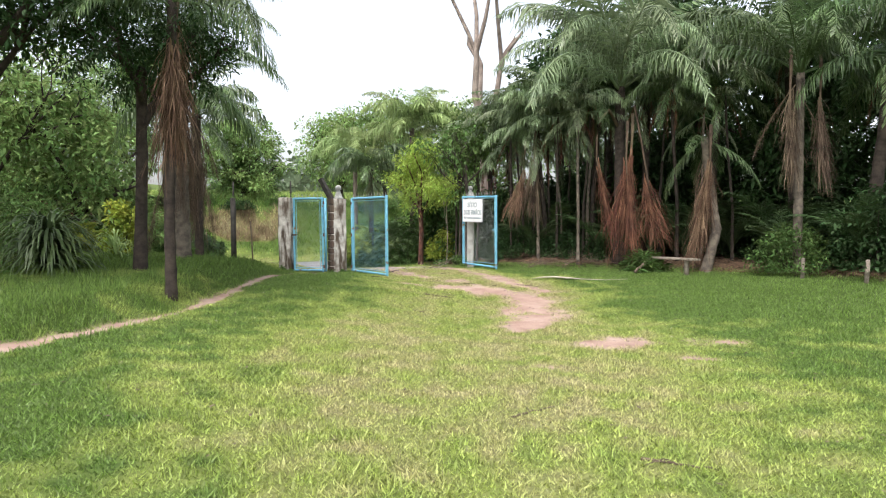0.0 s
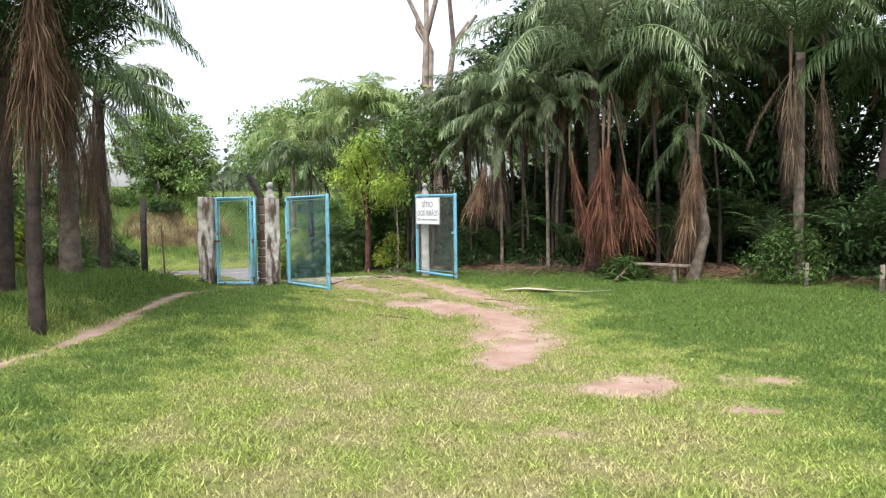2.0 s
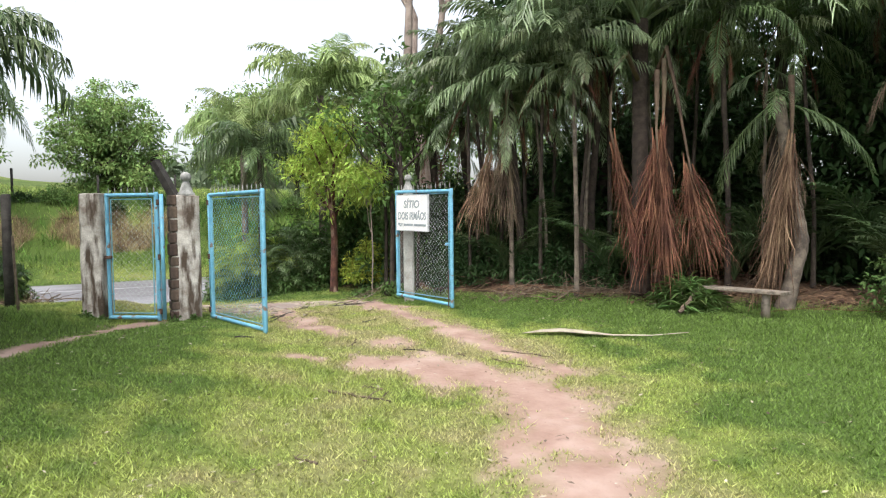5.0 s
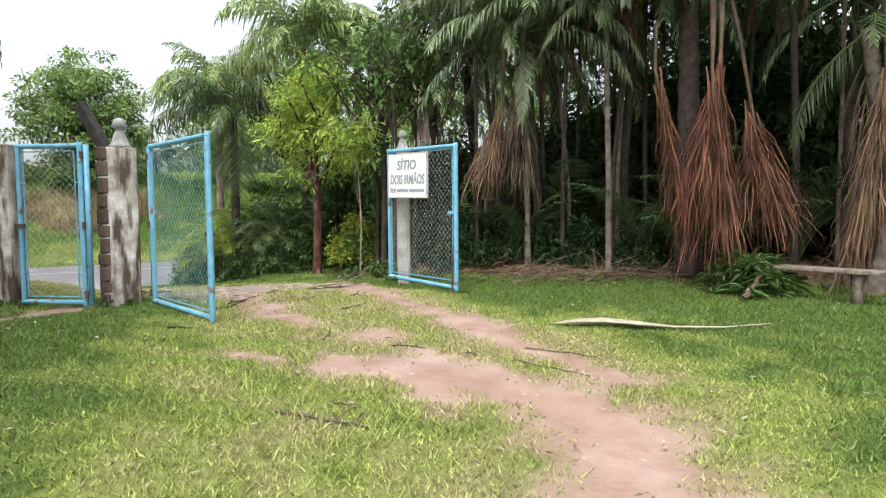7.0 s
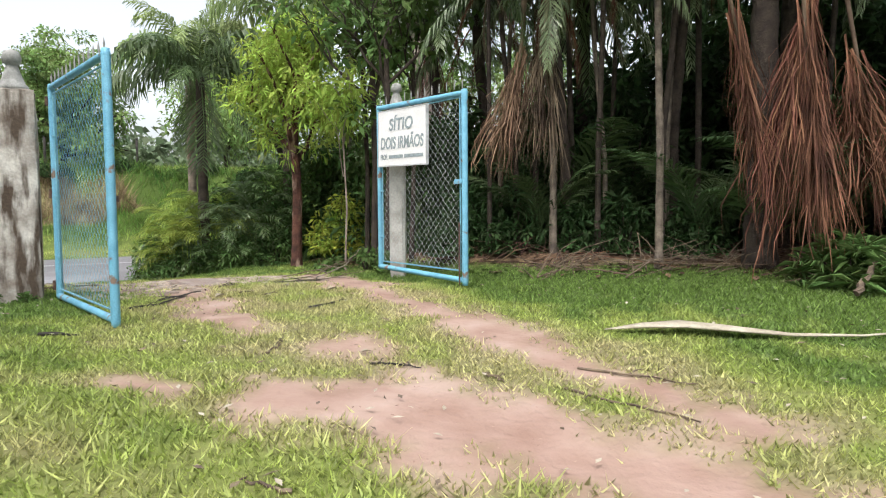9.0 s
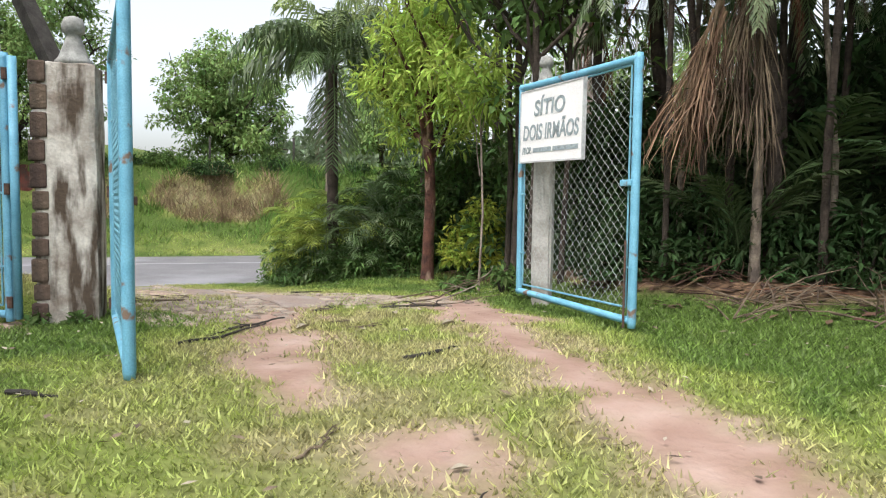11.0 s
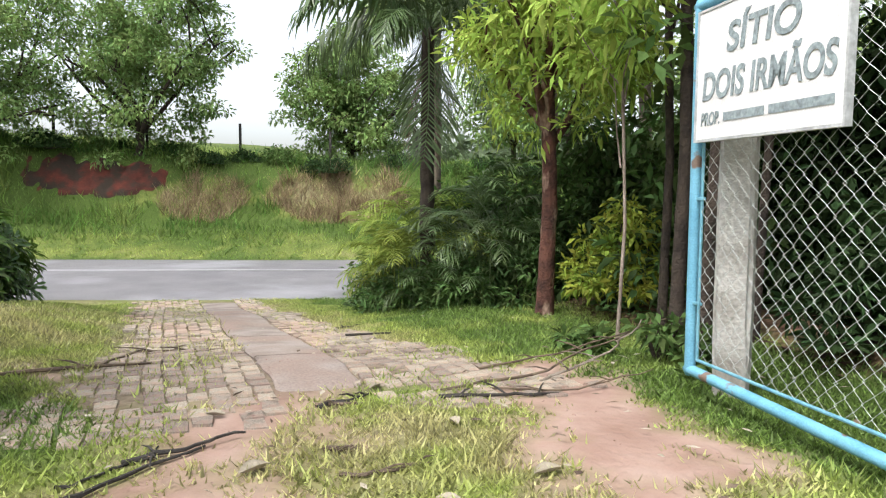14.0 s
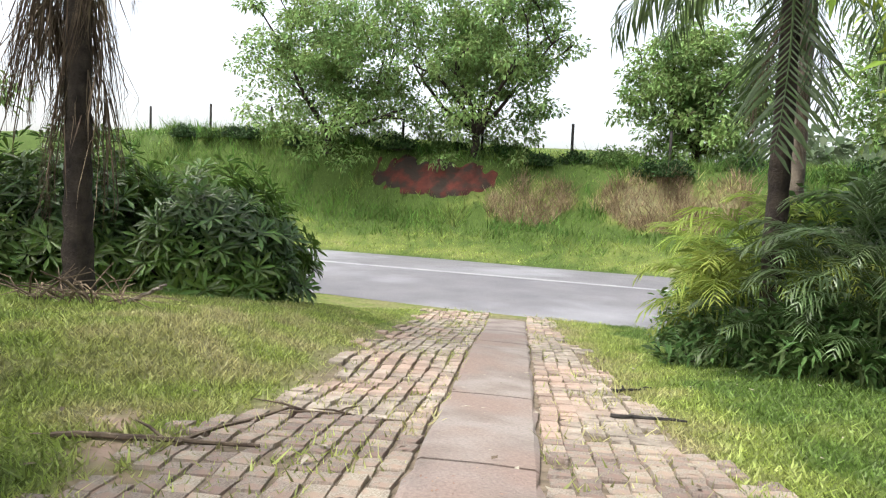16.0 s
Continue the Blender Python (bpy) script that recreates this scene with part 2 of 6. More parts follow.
# ---- materials ----
M_BLUE = material("worn_blue_paint", (0.17, 0.42, 0.57), 0.5, dark=(0.12, 0.33, 0.47), scale=9, fine=120, bump=0.1, second=(0.19, 0.13, 0.10), second_scale=8, second_at=(0.615, 0.67), spec=0.4)
M_RUST = material("rusty_iron", (0.12, 0.07, 0.05), 0.8, dark=(0.04, 0.03, 0.03), scale=20)
M_FROND_GREY = material("grey_green_frond", (0.25, 0.31, 0.165), 0.22, dark=(0.10, 0.15, 0.075), scale=1.2, fine=30, bump=0.0, island=0.55, obj_random=0.6, translucent=0.3, spec=1.1)
M_WIRE = material("galvanised_wire", (0.46, 0.50, 0.48), 0.5, 0.25, dark=(0.34, 0.37, 0.36), scale=12, bump=0.0)
M_WIRE_BLUE = material("blue_painted_wire", (0.19, 0.42, 0.53), 0.5, 0.2, dark=(0.13, 0.33, 0.43), scale=12, bump=0.0)
M_PLASTER = material("weathered_whitewash", (0.62, 0.59, 0.54), 0.9, dark=(0.25, 0.21, 0.175), scale=5, fine=45, bump=0.5, second=(0.085, 0.062, 0.045), second_scale=9.0, stretch=(1, 1, 0.22), second_at=(0.48, 0.62))
M_PLASTER_C = material("whitewash_post", (0.50, 0.49, 0.46), 0.9, dark=(0.28, 0.26, 0.23), scale=5, fine=45, bump=0.4)
M_STONE = material("dark_stone", (0.115, 0.08, 0.062), 0.95, dark=(0.045, 0.034, 0.028), scale=9, fine=50, bump=0.6, obj_random=0.6)
M_CAP = material("grey_cement", (0.36, 0.36, 0.34), 0.9, dark=(0.2, 0.2, 0.19), scale=10, fine=70)
M_SIGN = material("white_sign_enamel", (0.80, 0.80, 0.80), 0.5, dark=(0.72, 0.72, 0.72), scale=3, fine=200, bump=0.03)
M_SIGN_EDGE = material("sign_edge_grey", (0.55, 0.57, 0.58), 0.5, scale=8)
M_LETTER = material("grey_lettering", (0.31, 0.37, 0.39), 0.6, scale=30, bump=0.0)
M_ASPHALT = material("old_asphalt", (0.175, 0.170, 0.178), 0.85, dark=(0.14, 0.137, 0.146), scale=1.2, fine=160, bump=0.35, second=(0.25, 0.25, 0.265), second_scale=0.35)
M_SLAB = material("worn_concrete", (0.29, 0.25, 0.225), 0.9, dark=(0.19, 0.155, 0.135), scale=3.0, fine=70, bump=0.35, second=(0.26, 0.195, 0.165), second_scale=1.1, obj_random=0.12)
M_PAVER = material("clay_paver", (0.37, 0.32, 0.265), 0.9, dark=(0.22, 0.18, 0.145), scale=14, fine=90, bump=0.5, obj_random=0.55, island=0.55, second=(0.34, 0.25, 0.20), second_scale=1.6)
M_WOOD = material("grey_weathered_wood", (0.26, 0.22, 0.18), 0.9, dark=(0.12, 0.10, 0.08), scale=14, fine=80, bump=0.5)
M_DARKWOOD = material("dark_tarred_wood", (0.055, 0.05, 0.045), 0.9, dark=(0.025, 0.022, 0.02), scale=10, fine=60, bump=0.5)
M_TWIG = material("dead_twig", (0.17, 0.13, 0.09), 0.9, dark=(0.07, 0.05, 0.04), scale=12, fine=60)
M_SPATHE = material("dry_palm_sheath", (0.42, 0.38, 0.30), 0.75, dark=(0.30, 0.26, 0.20), scale=7, fine=60, bump=0.3)
M_BARK_PALM = material("ringed_palm_bark", (0.20, 0.165, 0.13), 0.95, dark=(0.08, 0.065, 0.055), scale=7, fine=45, bump=0.8)
M_LITTER = material("leaf_litter_brown", (0.11, 0.062, 0.042), 0.95, dark=(0.04, 0.025, 0.018), scale=3, fine=30, bump=0.0, island=0.9)
M_STRAW = material("straw", (0.36, 0.275, 0.175), 0.9, dark=(0.17, 0.12, 0.075), scale=2, fine=30, bump=0.0, island=0.8, translucent=0.2)
M_BARK_DARK = material("dark_bark", (0.065, 0.05, 0.04), 0.95, dark=(0.028, 0.022, 0.019), scale=8, fine=50, bump=0.8)
M_BARK_GREY = material("pale_grey_bark", (0.33, 0.27, 0.23), 0.95, dark=(0.17, 0.13, 0.11), scale=3, fine=40, bump=0.6)
M_BARK_RED = material("flaking_red_bark", (0.125, 0.055, 0.041), 0.95, dark=(0.035, 0.018, 0.015), scale=7, fine=40, bump=0.9, second=(0.32, 0.22, 0.17), second_scale=7, stretch=(1, 1, 0.35), second_at=(0.55, 0.66))
M_FROND = material("palm_frond_green", (0.125, 0.185, 0.07), 0.26, dark=(0.065, 0.105, 0.045), scale=1.2, fine=30, bump=0.0, island=0.55, obj_random=0.5, translucent=0.3, spec=1.4)
M_FROND_PALE = material("pale_palm_frond", (0.33, 0.41, 0.17), 0.35, dark=(0.17, 0.24, 0.09), scale=1.2, fine=30, bump=0.0, island=0.5, obj_random=0.5, translucent=0.35, spec=0.5)
M_FROND_LIME = material("yellow_green_frond", (0.33, 0.40, 0.085), 0.4, dark=(0.13, 0.20, 0.04), scale=1.5, fine=30, bump=0.0, island=0.5, obj_random=0.6, translucent=0.4, spec=0.4)
M_DEAD = material("dead_frond_brown", (0.22, 0.105, 0.068), 0.8, dark=(0.075, 0.037, 0.027), scale=2.0, fine=30, bump=0.0, island=0.8, obj_random=0.5, translucent=0.12)
M_DEAD_GREY = material("dead_frond_grey", (0.22, 0.165, 0.115), 0.9, dark=(0.09, 0.065, 0.05), scale=2.0, fine=30, bump=0.0, island=0.8, obj_random=0.5, translucent=0.1)
# Darker copy of the palm green, with the undergrowth's shade in its colour.
M_FROND_SHADED = material("shaded_palm_frond", (0.07, 0.11, 0.042), 0.5, dark=(0.035, 0.06, 0.025), scale=1.2, fine=30, bump=0.0, island=0.6, obj_random=0.6, translucent=0.25, spec=0.5)
M_LEAF_DEEP = material("deep_green_leaf", (0.09, 0.15, 0.045), 0.45, dark=(0.045, 0.085, 0.028), scale=1.2, fine=25, bump=0.0, island=0.9, translucent=0.3, spec=0.5)
M_SKIRT = material("dead_frond_tan", (0.23, 0.15, 0.10), 0.9, dark=(0.10, 0.06, 0.042), scale=2.0, fine=30, bump=0.0, island=0.8, obj_random=0.4, translucent=0.1)
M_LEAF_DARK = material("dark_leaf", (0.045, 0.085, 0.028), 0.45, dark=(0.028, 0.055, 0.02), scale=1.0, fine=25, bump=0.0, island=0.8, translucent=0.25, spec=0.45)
M_LEAF_MID = material("green_leaf", (0.115, 0.185, 0.055), 0.5, dark=(0.07, 0.12, 0.038), scale=0.9, fine=25, bump=0.0, island=0.8, translucent=0.35)
M_LEAF_LIGHT = material("bright_green_leaf", (0.43, 0.54, 0.12), 0.5, dark=(0.22, 0.33, 0.06), scale=1.2, fine=25, bump=0.0, island=0.7, translucent=0.45)
M_LEAF_TREE = material("grey_green_leaf", (0.28, 0.385, 0.135), 0.4, dark=(0.11, 0.185, 0.06), scale=0.7, fine=25, bump=0.0, island=0.9, translucent=0.4)
M_LEAF_HEDGE = material("glossy_hedge_leaf", (0.15, 0.245, 0.045), 0.2, dark=(0.045, 0.095, 0.024), scale=1.5, fine=25, bump=0.0, island=0.7, translucent=0.25, spec=1.5)
M_LEAF_YELLOW = material("yellow_leaf", (0.40, 0.42, 0.07), 0.5, dark=(0.18, 0.27, 0.05), scale=2, fine=25, bump=0.0, island=0.8, translucent=0.4)
# Leaf green greyed so that the haze of distance sits in the colour.
M_HAZE_LEAF = material("far_leaf_hazed", (0.17, 0.215, 0.13), 0.7, dark=(0.11, 0.15, 0.09), scale=0.5, fine=15, bump=0.0, island=0.7, translucent=0.3)


def lawn_colours(nt, blades):
    """The grass's colour over the ground: deep green, mid green and dry straw, by place."""
    tc = nt.nodes.new("ShaderNodeTexCoord")
    noises = []
    for scale, detail in ((0.45, 4), (2.6, 4), (18.0, 3)):
        n = nt.nodes.new("ShaderNodeTexNoise")
        n.inputs["Scale"].default_value, n.inputs["Detail"].default_value = scale, detail
        link(nt, tc.outputs["Object"], n.inputs["Vector"])
        noises.append(n.outputs["Fac"])
    dry = nt.nodes.new("ShaderNodeAttribute")
    dry.attribute_name = "dry"
    add = nt.nodes.new("ShaderNodeMath")
    add.operation = "MULTIPLY_ADD"
    link(nt, noises[1], add.inputs[0])
    add.inputs[1].default_value = 0.5
    lift = nt.nodes.new("ShaderNodeMath")
    lift.operation = "ADD"
    lift.inputs[1].default_value = 0.12
    link(nt, dry.outputs["Fac"], lift.inputs[0])
    link(nt, lift.outputs[0], add.inputs[2])
    ramp = nt.nodes.new("ShaderNodeValToRGB")
    e = ramp.color_ramp.elements
    e[0].position, e[0].color = 0.30, (0.135, 0.213, 0.047, 1)
    e[1].position, e[1].color = 1.1, (0.47, 0.42, 0.24, 1)
    k = ramp.color_ramp.elements.new(0.55)
    k.color = (0.315, 0.378, 0.10, 1)
    k = ramp.color_ramp.elements.new(0.78)
    k.color = (0.405, 0.387, 0.175, 1)
    link(nt, add.outputs[0], ramp.inputs["Fac"])
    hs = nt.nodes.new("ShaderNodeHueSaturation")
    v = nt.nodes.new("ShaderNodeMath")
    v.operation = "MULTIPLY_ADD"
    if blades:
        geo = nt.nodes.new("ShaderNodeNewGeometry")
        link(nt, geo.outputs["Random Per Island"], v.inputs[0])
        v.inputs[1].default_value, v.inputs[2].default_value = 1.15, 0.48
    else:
        # Ground takes a lower value, putting the shade between blades into its colour.
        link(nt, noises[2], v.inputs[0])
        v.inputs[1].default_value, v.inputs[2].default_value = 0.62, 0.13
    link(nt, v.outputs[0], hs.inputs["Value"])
    link(nt, ramp.outputs["Color"], hs.inputs["Color"])
    return hs.outputs["Color"], noises


def make_grass():
    m = bpy.data.materials.new("grass_blade")
    m.use_nodes = True
    nt = m.node_tree
    bs = nt.nodes["Principled BSDF"]
    bs.inputs["Roughness"].default_value, bs.inputs["Specular IOR Level"].default_value = 0.5, 0.4
    col, _ = lawn_colours(nt, True)
    link(nt, col, bs.inputs["Base Color"])
    tr = nt.nodes.new("ShaderNodeBsdfTranslucent")
    link(nt, col, tr.inputs["Color"])
    mx = nt.nodes.new("ShaderNodeMixShader")
    mx.inputs[0].default_value = 0.4
    link(nt, bs.outputs[0], mx.inputs[1])
    link(nt, tr.outputs[0], mx.inputs[2])
    link(nt, mx.outputs[0], nt.nodes["Material Output"].inputs["Surface"])
    return m


def make_ground():
    m = bpy.data.materials.new("lawn_and_soil")
    m.use_nodes = True
    nt = m.node_tree
    bs = nt.nodes["Principled BSDF"]
    bs.inputs["Roughness"].default_value, bs.inputs["Specular IOR Level"].default_value = 0.95, 0.15
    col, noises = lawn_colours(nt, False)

    def ramp(fac, *stops):
        r = nt.nodes.new("ShaderNodeValToRGB")
        r.color_ramp.elements[0].position, r.color_ramp.elements[0].color = stops[0][0], (*stops[0][1], 1)
        r.color_ramp.elements[1].position, r.color_ramp.elements[1].color = stops[-1][0], (*stops[-1][1], 1)
        for p, c in stops[1:-1]:
            r.color_ramp.elements.new(p).color = (*c, 1)
        link(nt, fac, r.inputs["Fac"])
        return r.outputs["Color"]

    def mix(name, a, b):
        at = nt.nodes.new("ShaderNodeAttribute")
        at.attribute_name = name
        x = nt.nodes.new("ShaderNodeMix")
        x.data_type = "RGBA"
        link(nt, at.outputs["Fac"], x.inputs["Factor"])
        link(nt, a, x.inputs["A"])
        link(nt, b, x.inputs["B"])
        return x.outputs["Result"]

    red = ramp(noises[1], (0.3, (0.25, 0.16, 0.127)), (0.5, (0.32, 0.22, 0.18)), (0.7, (0.385, 0.285, 0.24)))
    litter = ramp(noises[2], (0.3, (0.05, 0.034, 0.024)), (0.55, (0.13, 0.08, 0.05)), (0.75, (0.24, 0.16, 0.10)))
    col = mix("litter", col, litter)
    sand = ramp(noises[2], (0.3, (0.12, 0.095, 0.068)), (0.7, (0.25, 0.20, 0.145)))
    col = mix("soil", col, red)
    col = mix("sand", col, sand)
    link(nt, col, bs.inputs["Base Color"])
    bp = nt.nodes.new("ShaderNodeBump")
    bp.inputs["Strength"].default_value, bp.inputs["Distance"].default_value = 0.5, 0.03
    link(nt, noises[2], bp.inputs["Height"])
    link(nt, bp.outputs["Normal"], bs.inputs["Normal"])
    return m


M_GRASS, M_GROUND = make_grass(), make_ground()
M_CLOD = material("soil_clod", (0.34, 0.23, 0.18), 0.95, dark=(0.18, 0.11, 0.085), scale=8, fine=60, bump=0.0, island=0.6)
M_TUFT = material("wild_tuft", (0.15, 0.25, 0.055), 0.6, dark=(0.06, 0.125, 0.03), scale=0.9, fine=15, bump=0.0, island=0.9, translucent=0.3, second=(0.22, 0.26, 0.075), second_scale=0.5, second_at=(0.55, 0.7))


# ---- ground, road ----
def spread(lo, hi, a, b, fine, growth=1.18):
    """Lines a to b at even fine steps, then widening steps out to lo and hi."""
    mid = list(np.arange(a, b + 1e-6, fine))
    out, s, p = [], fine, b
    while p < hi:
        s *= growth
        p += s
        out.append(p)
    back, s, p = [], fine, a
    while p > lo:
        s *= growth
        p -= s
        back.append(p)
    return np.array(back[::-1] + mid + out)


def straw_patch(u, v):
    """1 inside the two dry patches on the steep of the bank."""
    wob = (vnoise(u, v, 0.7, 66) - 0.5) * 0.9
    a = ((u + 7.4 + wob) / 1.5) ** 2 + ((v - 19.95) / 0.75) ** 2
    b = ((u + 3.0 + wob) / 2.3) ** 2 + ((v - 20.1) / 0.85) ** 2
    return np.maximum(step(-a, -1.2, -0.7), step(-b, -1.2, -0.7))


def dryness(x, y):
    """Straw in the trodden middle of the lawn and on the far bank."""
    u, v = along_road(x, y)
    mid = step(y, -20, -12) * (1 - step(np.abs(x - 0.8 + 0.05 * (y + 8)), 1.2, 4.6 - 0.7 * step(y, -11, -7))) * (1 - step(y, -1.5, 0.5))
    d = -0.09 + 0.38 * mid + 0.2 * (vnoise(x, y, 1.4, 21) - 0.5) + 0.16 * (vnoise(x, y, 4.0, 22) - 0.5) + 0.3 * (vnoise(x, y, 0.28, 25) - 0.5)
    d = d + 0.22 * soil(x, y) - 0.3 * step(grove_edge(x, y), -2.6, -1.2) * (y < 0.3)
    s, dd = along_drive(x, y)
    d = d + (0.40 - 0.42 * step(dd, 0.8, 1.8)) * step(-np.abs(dd), -6.5, -1.5) * step(s, -1.5, 0.5) * (v < ROAD_NEAR)
    right = x - np.interp(y, (-5.3, -4.3, -3.4, -2.5, -1.6, -0.6), (1.95, 1.35, 0.9, 0.5, 0.08, -0.3))
    d = d - 0.2 * step(right, 0.35, 1.0) * step(y, -8.0, -6.0) * (1 - step(v, 1.0, 4.0)) - 0.12 * step(-x, 1.9, 2.6) * step(y, -8, -6) * (y < -1.5)
    far = np.where(v > ROAD_FAR, 0.10 + 0.16 * step(v, 16.4, 17.0) * (1 - step(v, 17.2, 18.2)), 0)
    dark = step(v, 18.4, 19.2) * (1 - step(v, 22.0, 23.5)) * (0.2 + 0.5 * (vnoise(u, v, 1.1, 24) - 0.3))
    return d + far + 0.6 * straw_patch(u, v) - dark


def litter_mask(x, y):
    u, v = along_road(x, y)
    a = step(grove_edge(x, y) + (vnoise(x, y, 0.7, 31) - 0.5) * 0.7, 0.1, 0.6) * (1 - step(v, 8.0, 8.6))
    b = step(-x, 8.2, 9.5) * (y < 0.3) * (1 - step(v, 3.0, 5.0)) * 0.8
    return np.clip(np.maximum(a, b), 0, 1)


def cut_depth(u, v):
    """Above 0 inside the bare red face on the bank."""
    wob = (vnoise(u, v, 0.8, 42) - 0.5) * 1.1 + (vnoise(u, v, 0.25, 43) - 0.5) * 0.8
    return 1 - ((u + 11.1) / 2.5) ** 2 - ((v - 20.45) / 0.42) ** 2 + wob


def cut_mask(x, y):
    return (cut_depth(*along_road(x, y)) > 0.05).astype(float)


def sand_mask(x, y):
    s, d = along_drive(x, y)
    return step(s, -1.0, -0.6) * step(-d, -1.0, -0.85) * step(d, -1.2, -1.0) * (1 - step(s, 7.3, 8.0))


gx = spread(-1600, 1600, -9.5, 8.5, 0.11, 1.06)
gy = spread(-1600, 1600, -16.0, 7.0, 0.11, 1.06)
GX, GY = np.meshgrid(gx, gy)
px, py = GX.ravel(), GY.ravel()
pz = height(px, py)
rows_n, cols_n = GX.shape
idx = np.arange(rows_n * cols_n).reshape(rows_n, cols_n)
quads = np.stack([idx[:-1, :-1], idx[:-1, 1:], idx[1:, 1:], idx[1:, :-1]], -1).reshape(-1, 4)
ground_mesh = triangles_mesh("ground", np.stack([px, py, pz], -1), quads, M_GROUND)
ground_mesh.polygons.foreach_set("use_smooth", [True] * len(ground_mesh.polygons))
for key, values in (("soil", soil(px, py)), ("dry", dryness(px, py)), ("litter", litter_mask(px, py)), ("sand", sand_mask(px, py))):
    ground_mesh.attributes.new(key, "FLOAT", "POINT").data.foreach_set("value", np.asarray(values, np.float32))
tagged(new("ground", ground_mesh), "lawn with worn red soil tracks, verge and far bank", "ground", kind="structure")

road_shape = Shape()
for k in range(-60, 60):
    a, b = k * 5.0, (k + 1) * 5.0
    cols = np.linspace(ROAD_NEAR, ROAD_FAR, 9)
    for j, (v0, v1) in enumerate(zip(cols, cols[1:])):
        def q(u, v):
            edge = 0.12 * math.sin(u * 1.7) + 0.08 * math.sin(u * 4.1) if v in (cols[0], cols[-1]) else 0.0
            w = (v - ROAD_NEAR) / (ROAD_FAR - ROAD_NEAR)
            p = ROAD_DIR * u + ROAD_N * (v + edge)
            return Vector((p[0], p[1], ROAD_Z + 0.012 + 0.07 * (1 - (2 * w - 1) ** 2)))
        road_shape.quad(q(a, v0), q(b, v0), q(b, v1), q(a, v1))
road = tagged(new("road", road_shape.mesh("road", M_ASPHALT)), "grey worn asphalt road with a pale worn line", "road", kind="structure")
M_LINE = material("worn_road_line", (0.33, 0.33, 0.33), 0.85, dark=(0.25, 0.25, 0.265), scale=3, fine=60)
line_shape = Shape()
for k in range(-40, 30):
    v0, v1 = 12.78 + 0.03 * math.sin(k), 13.02 + 0.03 * math.sin(k * 1.7)
    def q2(u, v):
        w = (v - ROAD_NEAR) / (ROAD_FAR - ROAD_NEAR)
        p = ROAD_DIR * u + ROAD_N * v
        return Vector((p[0], p[1], ROAD_Z + 0.02 + 0.07 * (1 - (2 * w - 1) ** 2)))
    line_shape.quad(q2(k * 5.0, v0), q2(k * 5.0 + 5.0, v0), q2(k * 5.0 + 5.0, v1), q2(k * 5.0, v1))
part("road_line", line_shape.mesh("road_line", M_LINE), road, "pale worn line along the asphalt")


# the bare red face under the trees on the bank
M_CUT = material("red_earth", (0.105, 0.027, 0.018), 0.95, dark=(0.035, 0.012, 0.009), scale=2.5, fine=18, bump=0.8, second=(0.03, 0.022, 0.016), second_scale=1.8, second_at=(0.47, 0.6))
cut_u, cut_v = np.meshgrid(np.linspace(-14.0, -8.2, 110), np.linspace(19.85, 21.05, 34))
cut_xy = [ROAD_DIR[k] * cut_u + ROAD_N[k] * cut_v for k in (0, 1)]
cut_z = height(*cut_xy) + np.clip(cut_depth(cut_u, cut_v) * 0.25, -0.25, 0.09) + 0.06 * (vnoise(cut_u, cut_v, 0.2, 44) - 0.5)
cut_i = np.arange(cut_u.size).reshape(cut_u.shape)
cut_q = np.stack([cut_i[:-1, :-1], cut_i[:-1, 1:], cut_i[1:, 1:], cut_i[1:, :-1]], -1).reshape(-1, 4)
tagged(new("earth_face", triangles_mesh("earth_face", np.stack([cut_xy[0].ravel(), cut_xy[1].ravel(), cut_z.ravel()], -1), cut_q, M_CUT)), "bare dark red earth face on the bank", "ground", kind="structure")


# ---- grass ----
def paved(x, y):
    s, d = along_drive(x, y)
    return (s > -0.9) & (d > -1.15 - 0.04 * s) & (d < 0.95 - 0.05 * s)


def scatter(name, label, n, xr, yr, tall, width, keep, seed, wild=0.5, mat=None):
    rng = np.random.default_rng(seed)
    x, y = rng.uniform(*xr, n), rng.uniform(*yr, n)
    inside = np.minimum(np.minimum(x - xr[0], xr[1] - x), np.minimum(y - yr[0], yr[1] - y))
    ok = keep(x, y, rng.random(n)) & (rng.random(n) < inside / 2.2 + 0.02)
    x, y = x[ok], y[ok]
    n = len(x)
    h = tall[0] + (tall[1] - tall[0]) * rng.random(n) ** 1.6 * (0.5 + vnoise(x, y, 0.6, seed)) * (0.35 + 1.3 * vnoise(x, y, 0.17, seed + 9)) * (1 - 0.45 * soil(x, y))
    a, lean, w = rng.uniform(0, 2 * np.pi, n), rng.uniform(0.1, 1.0, n) * wild * 1.6, width * rng.uniform(0.6, 1.3, n)
    b = rng.uniform(0, 2 * np.pi, n)
    z = height(x, y) - 0.006
    ca, sa, cb, sb = np.cos(a), np.sin(a), np.cos(b), np.sin(b)
    verts = np.empty((n, 3, 3))
    verts[:, 0] = np.stack([x - ca * w, y - sa * w, z], -1)
    verts[:, 1] = np.stack([x + ca * w, y + sa * w, z], -1)
    verts[:, 2] = np.stack([x + cb * lean * h, y + sb * lean * h, z + h], -1)
    me = triangles_mesh(name, verts.reshape(-1, 3), np.arange(3 * n).reshape(-1, 3), mat or M_GRASS)
    me.attributes.new("dry", "FLOAT", "POINT").data.foreach_set("value", np.repeat(dryness(x, y), 3).astype(np.float32))
    return tagged(new(name, me), label, "grass", kind="stuff")


